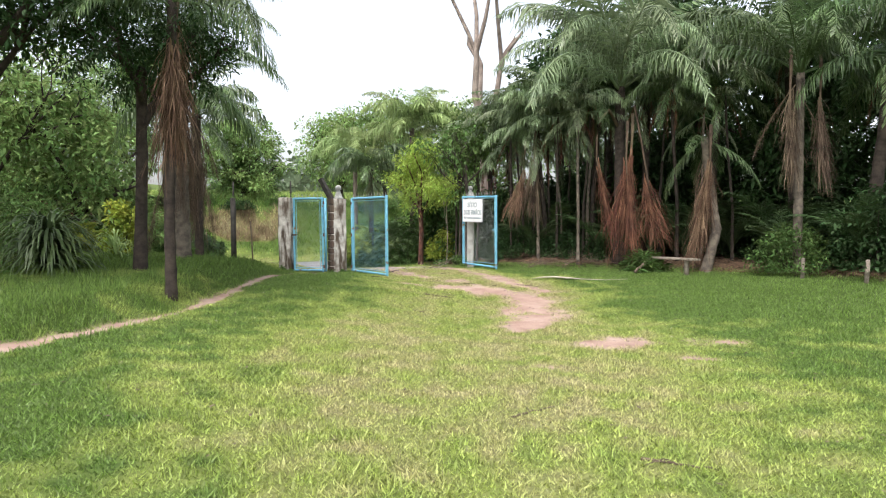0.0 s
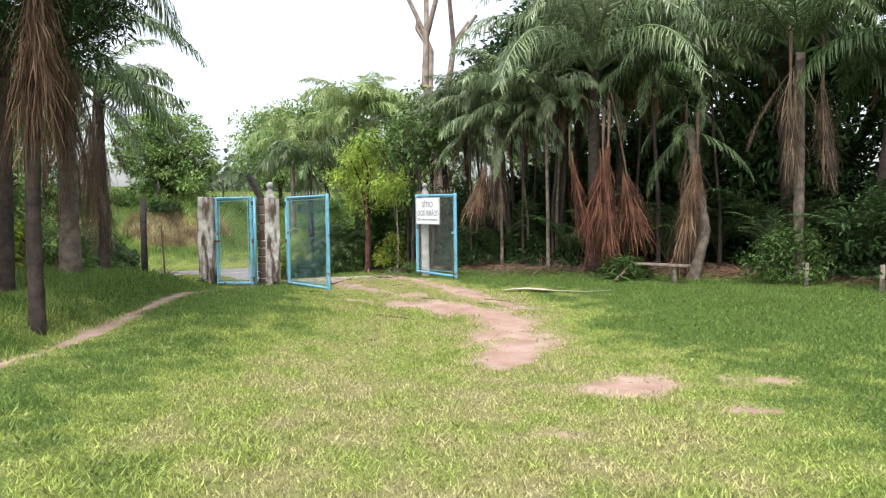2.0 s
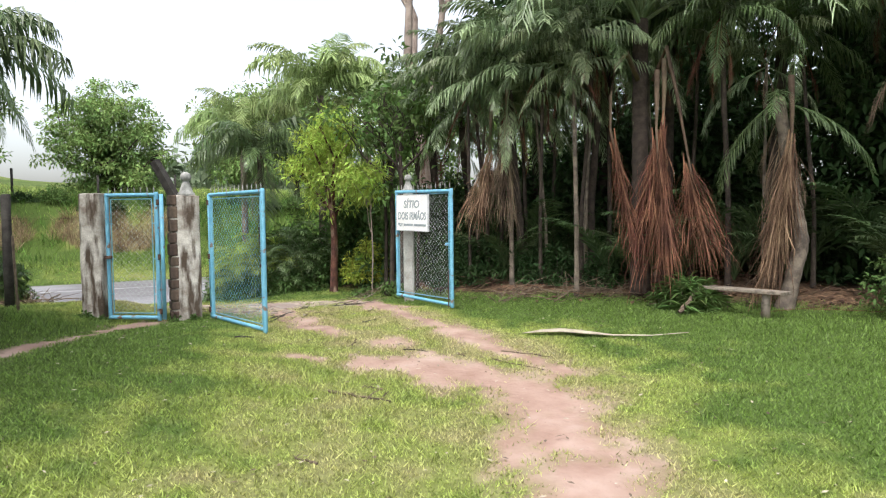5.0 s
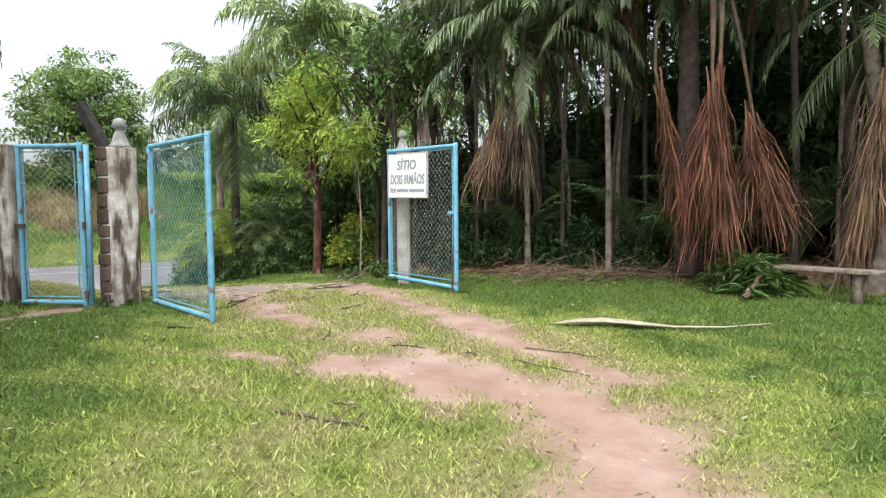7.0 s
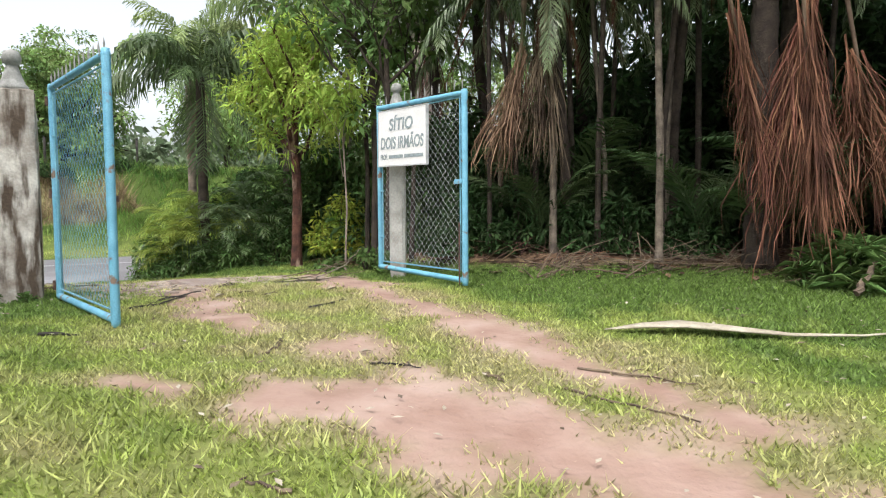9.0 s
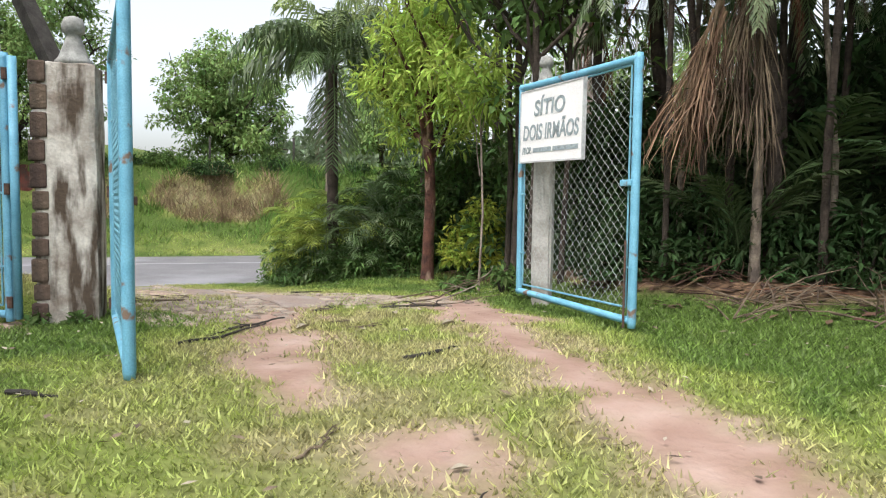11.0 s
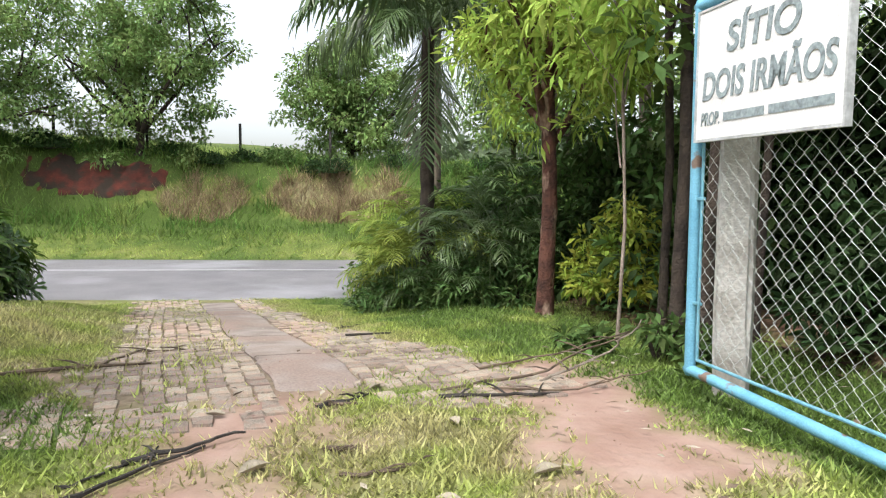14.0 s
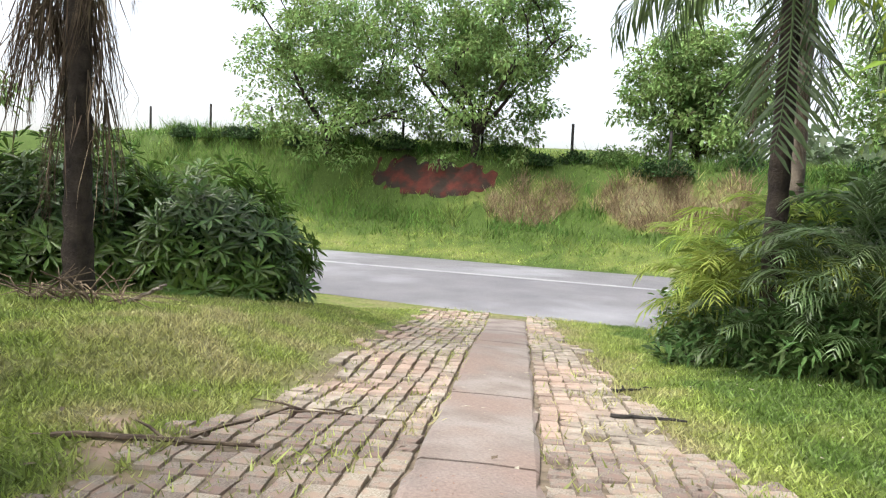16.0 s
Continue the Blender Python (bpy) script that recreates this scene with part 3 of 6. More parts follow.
def lawn_keep(x, y, r):
    u, v = along_road(x, y)
    s, d = along_drive(x, y)
    bare = soil(x, y)
    keep = (r > bare * 1.15 - 0.10) & (v < ROAD_NEAR - 0.02) & (grove_edge(x, y) < 0.25 + 0.5 * (r - 0.5)) & (x > -8.8)
    sparse = paved(x, y) & (r > 0.12)
    return keep & ~sparse & ~((np.abs(d) < 0.26) & (s > -0.6))


def mown_keep(x, y, r):
    u, v = along_road(x, y)
    return (v > ROAD_FAR + 0.02) & (v < 18.5 + 0.4 * r)


def far_keep(x, y, r):
    u, v = along_road(x, y)
    return (v > 17.9 + 0.4 * r) & (v < 26) & (cut_mask(x, y) < 0.4)


def tuft_keep(x, y, r):
    u, v = along_road(x, y)
    below_cut = (np.abs(u + 11.0) < 2.6) & (v > 19.55) & (v < 21.0)
    return (v > 18.9) & (v < 22.4) & (vnoise(u, v, 0.8, 61) > 0.25 + 0.35 * r) & ~below_cut & (straw_patch(u, v) < 0.3 + 0.3 * r)


def verge_tuft_keep(x, y, r):
    u, v = along_road(x, y)
    return (v > 17.7) & (v < 19.2) & (vnoise(u, v, 0.6, 67) > 0.5 + 0.3 * r)


def straw_keep(x, y, r):
    u, v = along_road(x, y)
    return (straw_patch(u, v) > 0.4) & (vnoise(u, v, 0.5, 62) > 0.1 + 0.4 * r)


def field_keep(x, y, r):
    u, v = along_road(x, y)
    return (v > 22) & (v < 60)


scatter("lawn_grass", "short green and straw-coloured lawn grass", 580000, (-6.2, 7.2), (-12.3, 2.2), (0.018, 0.052), 0.0078, lawn_keep, 1, 0.95)
scatter("lawn_grass", "short green lawn grass at the open side", 420000, (-9.0, 10.0), (-18.5, -10.2), (0.02, 0.055), 0.0088, lawn_keep, 7, 0.95)
scatter("lawn_grass", "short green lawn grass beside the drive", 360000, (-10.0, 2.0), (-3.0, 8.0), (0.018, 0.055), 0.0072, lawn_keep, 2, 0.95)
scatter("lawn_grass", "short green lawn grass by the grove", 120000, (4.2, 12.5), (-14.0, -1.2), (0.03, 0.08), 0.0085, lawn_keep, 3, 0.7)
scatter("lawn_grass", "taller grass on the shaded bank", 130000, (-9.0, -3.6), (-13.0, 0.5), (0.05, 0.13), 0.008,
        lambda x, y, r: lawn_keep(x, y, r) & (x < -3.9) & (y < -3.0 + r), 4, 0.6)
scatter("joint_grass", "thin grass and straw growing out of the paver joints", 110000, (-8.6, 0.5), (-2.5, 7.6), (0.02, 0.06), 0.006,
        lambda x, y, r: paved(x, y) & (vnoise(x, y, 0.45, 71) * 0.6 + vnoise(x, y, 0.13, 72) * 0.4 > 0.52 + 0.14 * r) & ~((np.abs(along_drive(x, y)[1] + 0.02) < 0.25) & (along_drive(x, y)[0] > -0.6)), 14, 0.9)
scatter("verge_grass", "long wild grass on the verge and bank", 170000, (-34, 6), (2, 34), (0.06, 0.26), 0.017, far_keep, 5, 0.6)
scatter("mown_verge", "short bright grass along the road", 260000, (-34, 6), (2, 30), (0.03, 0.09), 0.014, mown_keep, 15, 0.9)
scatter("bank_tufts", "tall tangled tufts on the steep of the bank", 260000, (-34, 6), (2, 36), (0.15, 0.62), 0.018, tuft_keep, 8, 0.8, M_TUFT)
scatter("verge_tufts", "dark green grass clumps along the verge", 90000, (-34, 6), (2, 34), (0.1, 0.42), 0.018, verge_tuft_keep, 12, 0.8, M_TUFT)
scatter("straw_tufts", "dry straw tufts on the bank", 330000, (-18, 4), (8, 26), (0.12, 0.6), 0.014, straw_keep, 10, 0.8, M_STRAW)
scatter("field_grass", "grass of the field above the bank", 70000, (-60, 0), (6, 60), (0.08, 0.3), 0.03, field_keep, 6, 0.5)


# ---- drive: concrete strip between clay pavers ----
drive = thing("driveway", "clay paver drive with a concrete strip along its middle", "driveway", kind="structure")


def on_drive(s, d, lift=0.0):
    p = DRIVE_O + DRIVE_DIR * s + DRIVE_N * d
    return Vector((p[0], p[1], ground_z(p[0], p[1]) + lift))


cuts = [-0.8, 0.2, 1.68, 4.4, 7.3]
for a, b in zip(cuts, cuts[1:]):
    sh = Shape()
    n = 8
    rings = []
    for i in range(n + 1):
        s = a + 0.012 + (b - a - 0.024) * i / n
        jag = 0.010 * math.sin(s * 9.0) + 0.006 * math.sin(s * 23.0)
        wide = float(np.interp(s, (-0.8, -0.3, 1.6, 7.2), (0.44, 0.46, 0.50, 0.52)))
        w0, w1 = -0.025 - wide / 2, -0.025 + wide / 2
        sink = -0.03 if s < -0.7 else 0.0
        rings.append([on_drive(s, w0 + jag, -0.06), on_drive(s, w0 + jag, 0.012 + sink), on_drive(s, w0 + 0.02, 0.022 + sink), on_drive(s, 0.0, 0.026 + sink),
                      on_drive(s, w1 - 0.02, 0.022 + sink), on_drive(s, w1 - jag, 0.012 + sink), on_drive(s, w1 - jag, -0.06)])
    base = len(sh.v)
    for r in rings:
        sh.v += r
    for i in range(n):
        for j in range(6):
            sh.f.append((base + i * 7 + j, base + i * 7 + j + 1, base + (i + 1) * 7 + j + 1, base + (i + 1) * 7 + j))
    sh.f += [tuple(base + j for j in reversed(range(7))), tuple(base + n * 7 + j for j in range(7))]
    part("concrete_slab", sh.mesh("concrete_slab", M_SLAB), drive)


# ---- gate ----
def chain_link(w, h, pitch=0.088, r=0.0012, seed=0):
    """Diamond wire mesh in the x-z plane, from the origin to w by h: zigzag wires woven through each other."""
    sh = Shape()
    rng = random.Random(seed)
    n = int(w / pitch)
    rows = int(h / 0.041)
    for i in range(n + 1):
        for way in (1, -1):
            pts = []
            for k in range(rows + 1):
                x = i * pitch + (way * pitch / 2 if k % 2 else 0.0)
                pts.append(Vector((min(max(x + rng.uniform(-0.007, 0.007), 0), w), 0.004 * way * (1 if k % 2 else -1), k * h / rows)))
            for a, b in zip(pts, pts[1:]):
                d = (b - a).normalized()
                s = Vector((-d.z, 0, d.x)) * r
                f = Vector((0, r, 0))
                m = len(sh.v)
                sh.v += [a - s, a + f, a + s, a - f, b - s, b + f, b + s, b - f]
                sh.f += [(m, m + 1, m + 5, m + 4), (m + 1, m + 2, m + 6, m + 5), (m + 2, m + 3, m + 7, m + 6), (m + 3, m, m + 4, m + 7)]
    return sh


def spikes(parent, w, z, n):
    sh = Shape()
    sh.v += [Vector(p) for p in ((-0.006, 0, 0), (0, -0.006, 0), (0.006, 0, 0), (0, 0.006, 0), (-0.011, 0, 0.055), (0, -0.008, 0.055), (0.011, 0, 0.055), (0, 0.008, 0.055), (0, 0, 0.10))]
    sh.f += [(0, 1, 5, 4), (1, 2, 6, 5), (2, 3, 7, 6), (3, 0, 4, 7), (4, 5, 8), (5, 6, 8), (6, 7, 8), (7, 4, 8)]
    me = sh.mesh("spike", M_CAP)
    for k in range(n):
        part("spike", me, parent, "" if k else "grey spearhead spike", pose(0.06 + (w - 0.12) * k / (n - 1), 0, z, 0, 0, 0))


def leaf(name, label, base, end, z0, h, wire=None, n_spikes=10, seed=0, sag=0.0):
    """A tube-framed gate leaf from base to end (plan points): frame, inner bar, wire mesh, spikes."""
    w = math.hypot(end[0] - base[0], end[1] - base[1])
    g = thing(name, label, "gate", (base[0], base[1], z0), math.degrees(math.atan2(end[1] - base[1], end[0] - base[0])))
    t = 0.028
    for nm, a, b, r in (("hinge_stile", (t, 0, 0), (t, 0, h), t), ("lock_stile", (w - t, 0, -0.02 - sag), (w - t, 0, h + 0.01 - sag), t * 1.15),
                        ("top_rail", (0, 0, h - t), (w, 0, h - t - sag), t), ("bottom_rail", (0, 0, t), (w - t, 0, t - sag), t)):
        p, q = Vector(a), Vector(b)
        part(nm, Shape().tube([p, p.lerp(q, 0.02), p.lerp(q, 0.98), q], [r * 0.86, r, r, r * 0.86], 12).mesh(nm, M_BLUE, True), g)
    inner = Shape()
    for a, b in (((0.09, 0, 0.09), (0.09, 0, h - 0.09)), ((w - 0.10, 0, 0.09), (w - 0.10, 0, h - 0.09)),
                 ((0.09, 0, 0.09), (w - 0.10, 0, 0.09)), ((0.09, 0, h - 0.09), (w - 0.10, 0, h - 0.09))):
        inner.tube([a, b], [0.008, 0.008], 8)
    part("stretcher_bar", inner.mesh("stretcher_bar", M_WIRE_BLUE), g, "thin pale blue bars that hold the wire")
    part("chain_link_mesh", chain_link(w - 0.19, h - 0.18, seed=seed).mesh("chain_link_mesh", wire or M_WIRE), g, "diamond wire mesh", pose(0.09, 0, 0.09))
    clip = Shape().box((-0.018, -0.012, -0.008), (0.05, 0.012, 0.008), bevel=0.003).mesh("clip", M_WIRE_BLUE)
    for k in range(3):
        part("clip", clip, g, "", pose(w - 0.085, 0, h * (0.2 + 0.28 * k)))
        part("clip", clip, g, "", pose(0.055, 0, h * (0.2 + 0.28 * k)))
    spikes(g, w, h - 0.005, n_spikes)
    return g, w


right_leaf, rw = leaf("gate_leaf", "blue tube gate leaf with wire mesh, open, carrying a sign", (0.0, 0.0), (0.935, -1.38), 0.085, 1.88, n_spikes=13, seed=1, sag=0.03)
bolt = Shape().box((-0.07, -0.03, -0.022), (0.045, 0.03, 0.022), bevel=0.008)
part("latch", bolt.mesh("latch", M_BLUE), next(c for c in right_leaf.children if c.name.startswith("lock_stile")), "blue box latch on the lock stile", pose(rw - 0.07, -0.02, 0.97))
rod = Shape().tube([(0, 0, 0), (0, 0, 0.62)], [0.009, 0.009], 8)
part("drop_bolt", rod.mesh("drop_bolt", M_RUST), right_leaf, "dark iron drop bolt", pose(rw - 0.075, -0.035, -0.05))
left_leaf, lw = leaf("gate_leaf", "blue tube gate leaf with wire mesh, standing open", (-2.70, -1.97), (-1.60, -3.37), 0.03, 1.86, M_WIRE_BLUE, n_spikes=13, seed=2)
post_b = Shape().tube([(0, 0, 0), (0, 0, 1.84)], [0.03, 0.03], 12)
part("hinge_post", post_b.mesh("hinge_post", M_BLUE, True), left_leaf, "", pose(-0.065, 0.02, 0))
part("latch", bolt.mesh("latch", M_RUST), next(c for c in left_leaf.children if c.name.startswith("lock_stile")), "rusty latch", pose(lw - 0.07, 0.02, 0.86))
small_gate, sw = leaf("pedestrian_gate", "narrow blue tube gate with wire mesh, closed between pillars", (-4.22, -2.0), (-3.40, -2.13), 0.04, 1.86, n_spikes=8, seed=3)
part("hinge_post", post_b.mesh("hinge_post", M_BLUE, True), small_gate, "", pose(sw + 0.05, 0, 0))
part("latch", bolt.mesh("latch", M_RUST), next(c for c in small_gate.children if c.name.startswith("hinge_stile")), "rusty latch", pose(0.05, -0.02, 0.92))
for k in range(3):
    part("hinge", Shape().tube([(0, 0, -0.04), (0, 0, 0.04)], [0.022, 0.022], 8).mesh("hinge", M_RUST), small_gate, "dark rusted hinge", pose(sw + 0.012, -0.03, 0.12 + 0.8 * k))
    part("hinge", Shape().tube([(0, 0, -0.04), (0, 0, 0.04)], [0.022, 0.022], 8).mesh("hinge", M_RUST), left_leaf, "dark rusted hinge", pose(-0.03, -0.02, 0.12 + 0.8 * k))


def piece(thing_, name):
    return next(c for c in thing_.children if c.name.split(".")[0] == name)


def text_mesh(body, size, mat, width=None):
    cu = bpy.data.curves.new("lettering", "FONT")
    cu.body, cu.size, cu.extrude, cu.align_x = body, size, 0.0015, "CENTER"
    cu.offset = 0.004 if size > 0.1 else 0.0015
    cu.shear = 0.12
    ob = bpy.data.objects.new("lettering", cu)
    scene.collection.objects.link(ob)
    dg = bpy.context.evaluated_depsgraph_get()
    me = bpy.data.meshes.new_from_object(ob.evaluated_get(dg))
    bpy.data.objects.remove(ob)
    bpy.data.curves.remove(cu)
    if width:
        xs = [p.co.x for p in me.vertices]
        k = width / (max(xs) - min(xs))
        for p in me.vertices:
            p.co.x *= k
    me.materials.clear()
    me.materials.append(mat)
    return me


# sign wired to the right leaf's hinge half
a_leaf = math.degrees(math.atan2(-1.38, 0.935))
SIGN_W, SIGN_H = 0.95, 0.60
sign = thing("sign", "white enamel farm sign with grey lettering, wired to the gate leaf", "sign", (0.0, 0.0, 0.0), 0)
sign.matrix_basis = pose(0, 0, 0, 0, 0, a_leaf) @ pose(0.58, -0.045, 1.265, 0, 0.8, 0)
board = part("board", Shape().box((-SIGN_W / 2, -0.012, 0), (SIGN_W / 2, 0.012, SIGN_H), bevel=0.004).mesh("board", M_SIGN), sign)
rim = Shape()
for lo, hi in (((-SIGN_W / 2 - 0.012, -0.016, -0.012), (SIGN_W / 2 + 0.012, 0.016, 0.0)), ((-SIGN_W / 2 - 0.012, -0.016, SIGN_H), (SIGN_W / 2 + 0.012, 0.016, SIGN_H + 0.012)),
               ((-SIGN_W / 2 - 0.012, -0.016, 0), (-SIGN_W / 2, 0.016, SIGN_H)), ((SIGN_W / 2, -0.016, 0), (SIGN_W / 2 + 0.012, 0.016, SIGN_H))):
    rim.box(lo, hi)
part("rim", rim.mesh("rim", M_SIGN_EDGE), board, "thin grey metal rim")
up = Matrix.Rotation(radians(90), 4, "X")
part("lettering", text_mesh("SÍTIO", 0.18, M_LETTER, 0.48), board, "grey letters SÍTIO", pose(-0.01, -0.0145, 0.385) @ up)
part("lettering", text_mesh("DOIS IRMÃOS", 0.18, M_LETTER, 0.86), board, "grey letters DOIS IRMÃOS", pose(0, -0.0145, 0.185) @ up)
part("lettering", text_mesh("PROP.", 0.085, M_LETTER, 0.15), board, "small grey letters PROP.", pose(-0.355, -0.0145, 0.065) @ up)
bar = Shape()
for x0, x1 in ((-0.25, 0.035), (0.065, 0.43)):
    bar.box((x0, -0.0155, 0.074), (x1, -0.0125, 0.112))
part("lettering", bar.mesh("lettering", M_LETTER), board, "small grey bars")


def finial(parent, at, s=1.0):
    sh = Shape().lathe([(0.105 * s, 0), (0.105 * s, 0.03 * s), (0.085 * s, 0.05 * s), (0.045 * s, 0.16 * s), (0.04 * s, 0.19 * s), (0.062 * s, 0.20 * s), (0.066 * s, 0.24 * s), (0.05 * s, 0.285 * s), (0.01 * s, 0.30 * s)], 14)
    part("finial", sh.mesh("finial", M_CAP, True), piece(parent, "shaft"), "grey cement finial", pose(*at))


def pillar(label, x, y, w, d, h, mat, turn, cap=False):
    z0 = ground_z(x, y) - 0.1
    p = thing("gate_pillar", label, "pillar", (x, y, z0), turn)
    bm = bmesh.new()
    bmesh.ops.create_cube(bm, size=1.0)
    bmesh.ops.subdivide_edges(bm, edges=bm.edges[:], cuts=7, use_grid_fill=True)
    for q in bm.verts:
        c = q.co
        near = sum(abs(abs(k) - 0.5) < 1e-4 for k in (c.x, c.y, c.z))
        k = 0.012 * (vnoise(c.x * 9 + c.z * 7 + x, c.y * 9 + c.z * 11, 1.0, 7) - 0.5) - (0.012 if near >= 2 else 0)
        q.co = Vector((c.x * (w + 2 * k), c.y * (d + 2 * k), (c.z + 0.5) * (h + 0.1 + k)))
    me = bpy.data.meshes.new("shaft")
    bm.to_mesh(me)
    bm.free()
    me.materials.append(mat)
    part("shaft", me, p)
    return p, h + 0.1


pa, ta = pillar("weathered grey cement pillar beside the narrow gate", -4.43, -1.88, 0.34, 0.30, 1.84, M_PLASTER, -8)
pb, tb = pillar("stained whitewashed pillar with a stone edge and finial", -3.113, -1.882, 0.42, 0.28, 1.86, M_PLASTER, 26)
finial(pb, (0.04, 0.0, tb - 0.01), 1.2)
part("brace", Shape().tube([(0.0, 0.05, tb - 0.25), (-0.14, 0.13, tb + 0.05), (-0.36, 0.26, tb + 0.52)], [0.08, 0.08, 0.078], 4).mesh("brace", M_DARKWOOD), pb, "dark slanting wooden arm on the pillar top")
rng_s = random.Random(4)
zz = 0.12
while zz < 1.86:
    hh = rng_s.uniform(0.13, 0.2)
    st = Shape().box((-0.055, -0.15, 0), (0.055, 0.135, hh - 0.018), bevel=0.014)
    part("stone", st.mesh("stone", M_STONE), piece(pb, "shaft"), "", pose(-0.168 + rng_s.uniform(-0.01, 0.008), rng_s.uniform(-0.012, 0.002), zz, 0, 0, rng_s.uniform(-3, 3)))
    zz += hh
pc, tc_ = pillar("slim whitewashed gate pillar with a round finial", 0.215, 0.13, 0.175, 0.18, 1.99, M_PLASTER_C, -8)
finial(pc, (0, 0, tc_ - 0.005), 1.0)


# ---- fence posts, bench, clutter ----
def post(label, x, y, h, r, mat, lean=(0, 0), name="fence_post"):
    z = ground_z(x, y) - 0.1
    sh = Shape().tube([(0, 0, 0), (lean[0] * 0.5, lean[1] * 0.5, h * 0.5), (lean[0], lean[1], h), (lean[0], lean[1], h + 0.01)], [r * 1.05, r, r * 0.95, r * 0.6], 9, rough=0.12)
    o = new(name, sh.mesh(name, mat, True))
    o.location = (x, y, z)
    return tagged(o, label, "post")


post("tall dark wooden fence post by the narrow gate", -6.0, -1.4, 1.85, 0.07, M_DARKWOOD)
post("short pale wooden fence post at the grove", 7.65, -3.5, 0.55, 0.04, M_WOOD, (0.02, 0))
post("short pale wooden fence post at the grove", 8.6, -4.3, 0.6, 0.045, M_WOOD, (0.03, 0))
wire_ = Shape().tube([(-5.98, -1.4, 1.55), (-5.2, -1.6, 1.53), (-4.5, -1.86, 1.56)], [0.003] * 3, 5)
tagged(new("fence_wire", wire_.mesh("fence_wire", M_RUST)), "thin rusty wire from the fence post to the pillar", "wire")

bench = thing("bench", "rough grey plank bench on two wooden stumps", "bench", (5.05, -2.2, 0.0), math.degrees(math.atan2(-1.0, 0.75)))
bz = 0.39
plank = Shape().box((-0.85, -0.13, bz - 0.045), (0.85, 0.13, bz), bevel=0.012)
part("seat", plank.mesh("seat", M_WOOD), bench)
for sx in (-0.55, 0.55):
    part("leg", Shape().tube([(sx, 0, -0.05), (sx, 0, 0.2), (sx + 0.01, 0, bz - 0.045)], [0.065, 0.06, 0.06], 9, rough=0.15).mesh("leg", M_WOOD, True), bench)


def stick(name, label, pts, r0, r1, mat, forks=0, seed=0):
    rng = random.Random(seed)
    sh = Shape()
    line, n = [], 10
    for k in range(n + 1):
        f = k / n * (len(pts) - 1)
        i = min(int(f), len(pts) - 2)
        p = Vector(pts[i]).lerp(Vector(pts[i + 1]), f - i)
        p.x += rng.uniform(-0.02, 0.02)
        p.y += rng.uniform(-0.02, 0.02)
        p.z = ground_z(p.x, p.y) + p.z + r0
        line.append(p)
    sh.tube(line, [r0 + (r1 - r0) * k / n for k in range(n + 1)], 6, rough=0.3)
    for _ in range(forks):
        a = rng.choice(line[2:-1])
        e = a + Vector((rng.uniform(-1, 1), rng.uniform(-1, 1), rng.uniform(0.0, 0.25))) * min(0.22, 0.3 * (line[-1] - line[0]).length)
        sh.tube([a, a.lerp(e, 0.5) + Vector((0, 0, 0.01)), e], [r1 * 1.2, r1, r1 * 0.4], 5)
    return tagged(new(name, sh.mesh(name, mat)), label, "branch")


stick("fallen_branch", "dark dead branch lying on the lawn", [(-0.45, -6.0, 0), (-0.1, -6.1, 0), (0.15, -6.2, 0)], 0.016, 0.006, M_TWIG, 3, 1)
stick("fallen_branch", "dark dead branch lying on the grass", [(-0.42, -2.58, 0), (-0.2, -2.32, 0)], 0.014, 0.008, M_DARKWOOD, 1, 2)
stick("fallen_branch", "thin dead twig across the soil track", [(1.22, -4.72, 0), (1.7, -5.2, 0)], 0.008, 0.004, M_TWIG, 1, 3)
stick("fallen_branch", "long dead branch across the track", [(-1.15, -0.5, 0), (-0.75, 0.1, 0.02), (-0.4, 0.85, 0.15)], 0.009, 0.005, M_TWIG, 2, 4)
stick("fallen_branch", "dead twig on bare soil", [(-1.86, -1.92, 0), (-1.62, -1.5, 0.02)], 0.012, 0.005, M_DARKWOOD, 2, 5)
stick("fallen_branch", "dark dead branch beside the drive", [(-3.1, -0.95, 0), (-3.45, -0.3, 0.01), (-3.1, 0.1, 0)], 0.013, 0.005, M_TWIG, 4, 6)
stick("fallen_branch", "dark bark strip on the pavers", [(-2.75, 1.25, 0.02), (-2.5, 1.55, 0.02)], 0.012, 0.006, M_DARKWOOD, 0, 7)
stick("fallen_branch", "dead twig on the lawn", [(0.05, -5.85, 0), (-0.15, -5.75, 0)], 0.01, 0.004, M_TWIG, 0, 8)
stick("fallen_branch", "dead twig on the lawn", [(-0.35, -7.5, 0), (-0.55, -7.4, 0)], 0.01, 0.004, M_TWIG, 1, 9)
stick("fallen_branch", "dead twig on the lawn", [(1.0, -13.4, 0), (1.4, -13.0, 0)], 0.01, 0.004, M_TWIG, 1, 10)
stick("fallen_branch", "dead twig on the lawn", [(1.9, -14.4, 0), (2.4, -14.6, 0)], 0.012, 0.004, M_TWIG, 2, 11)
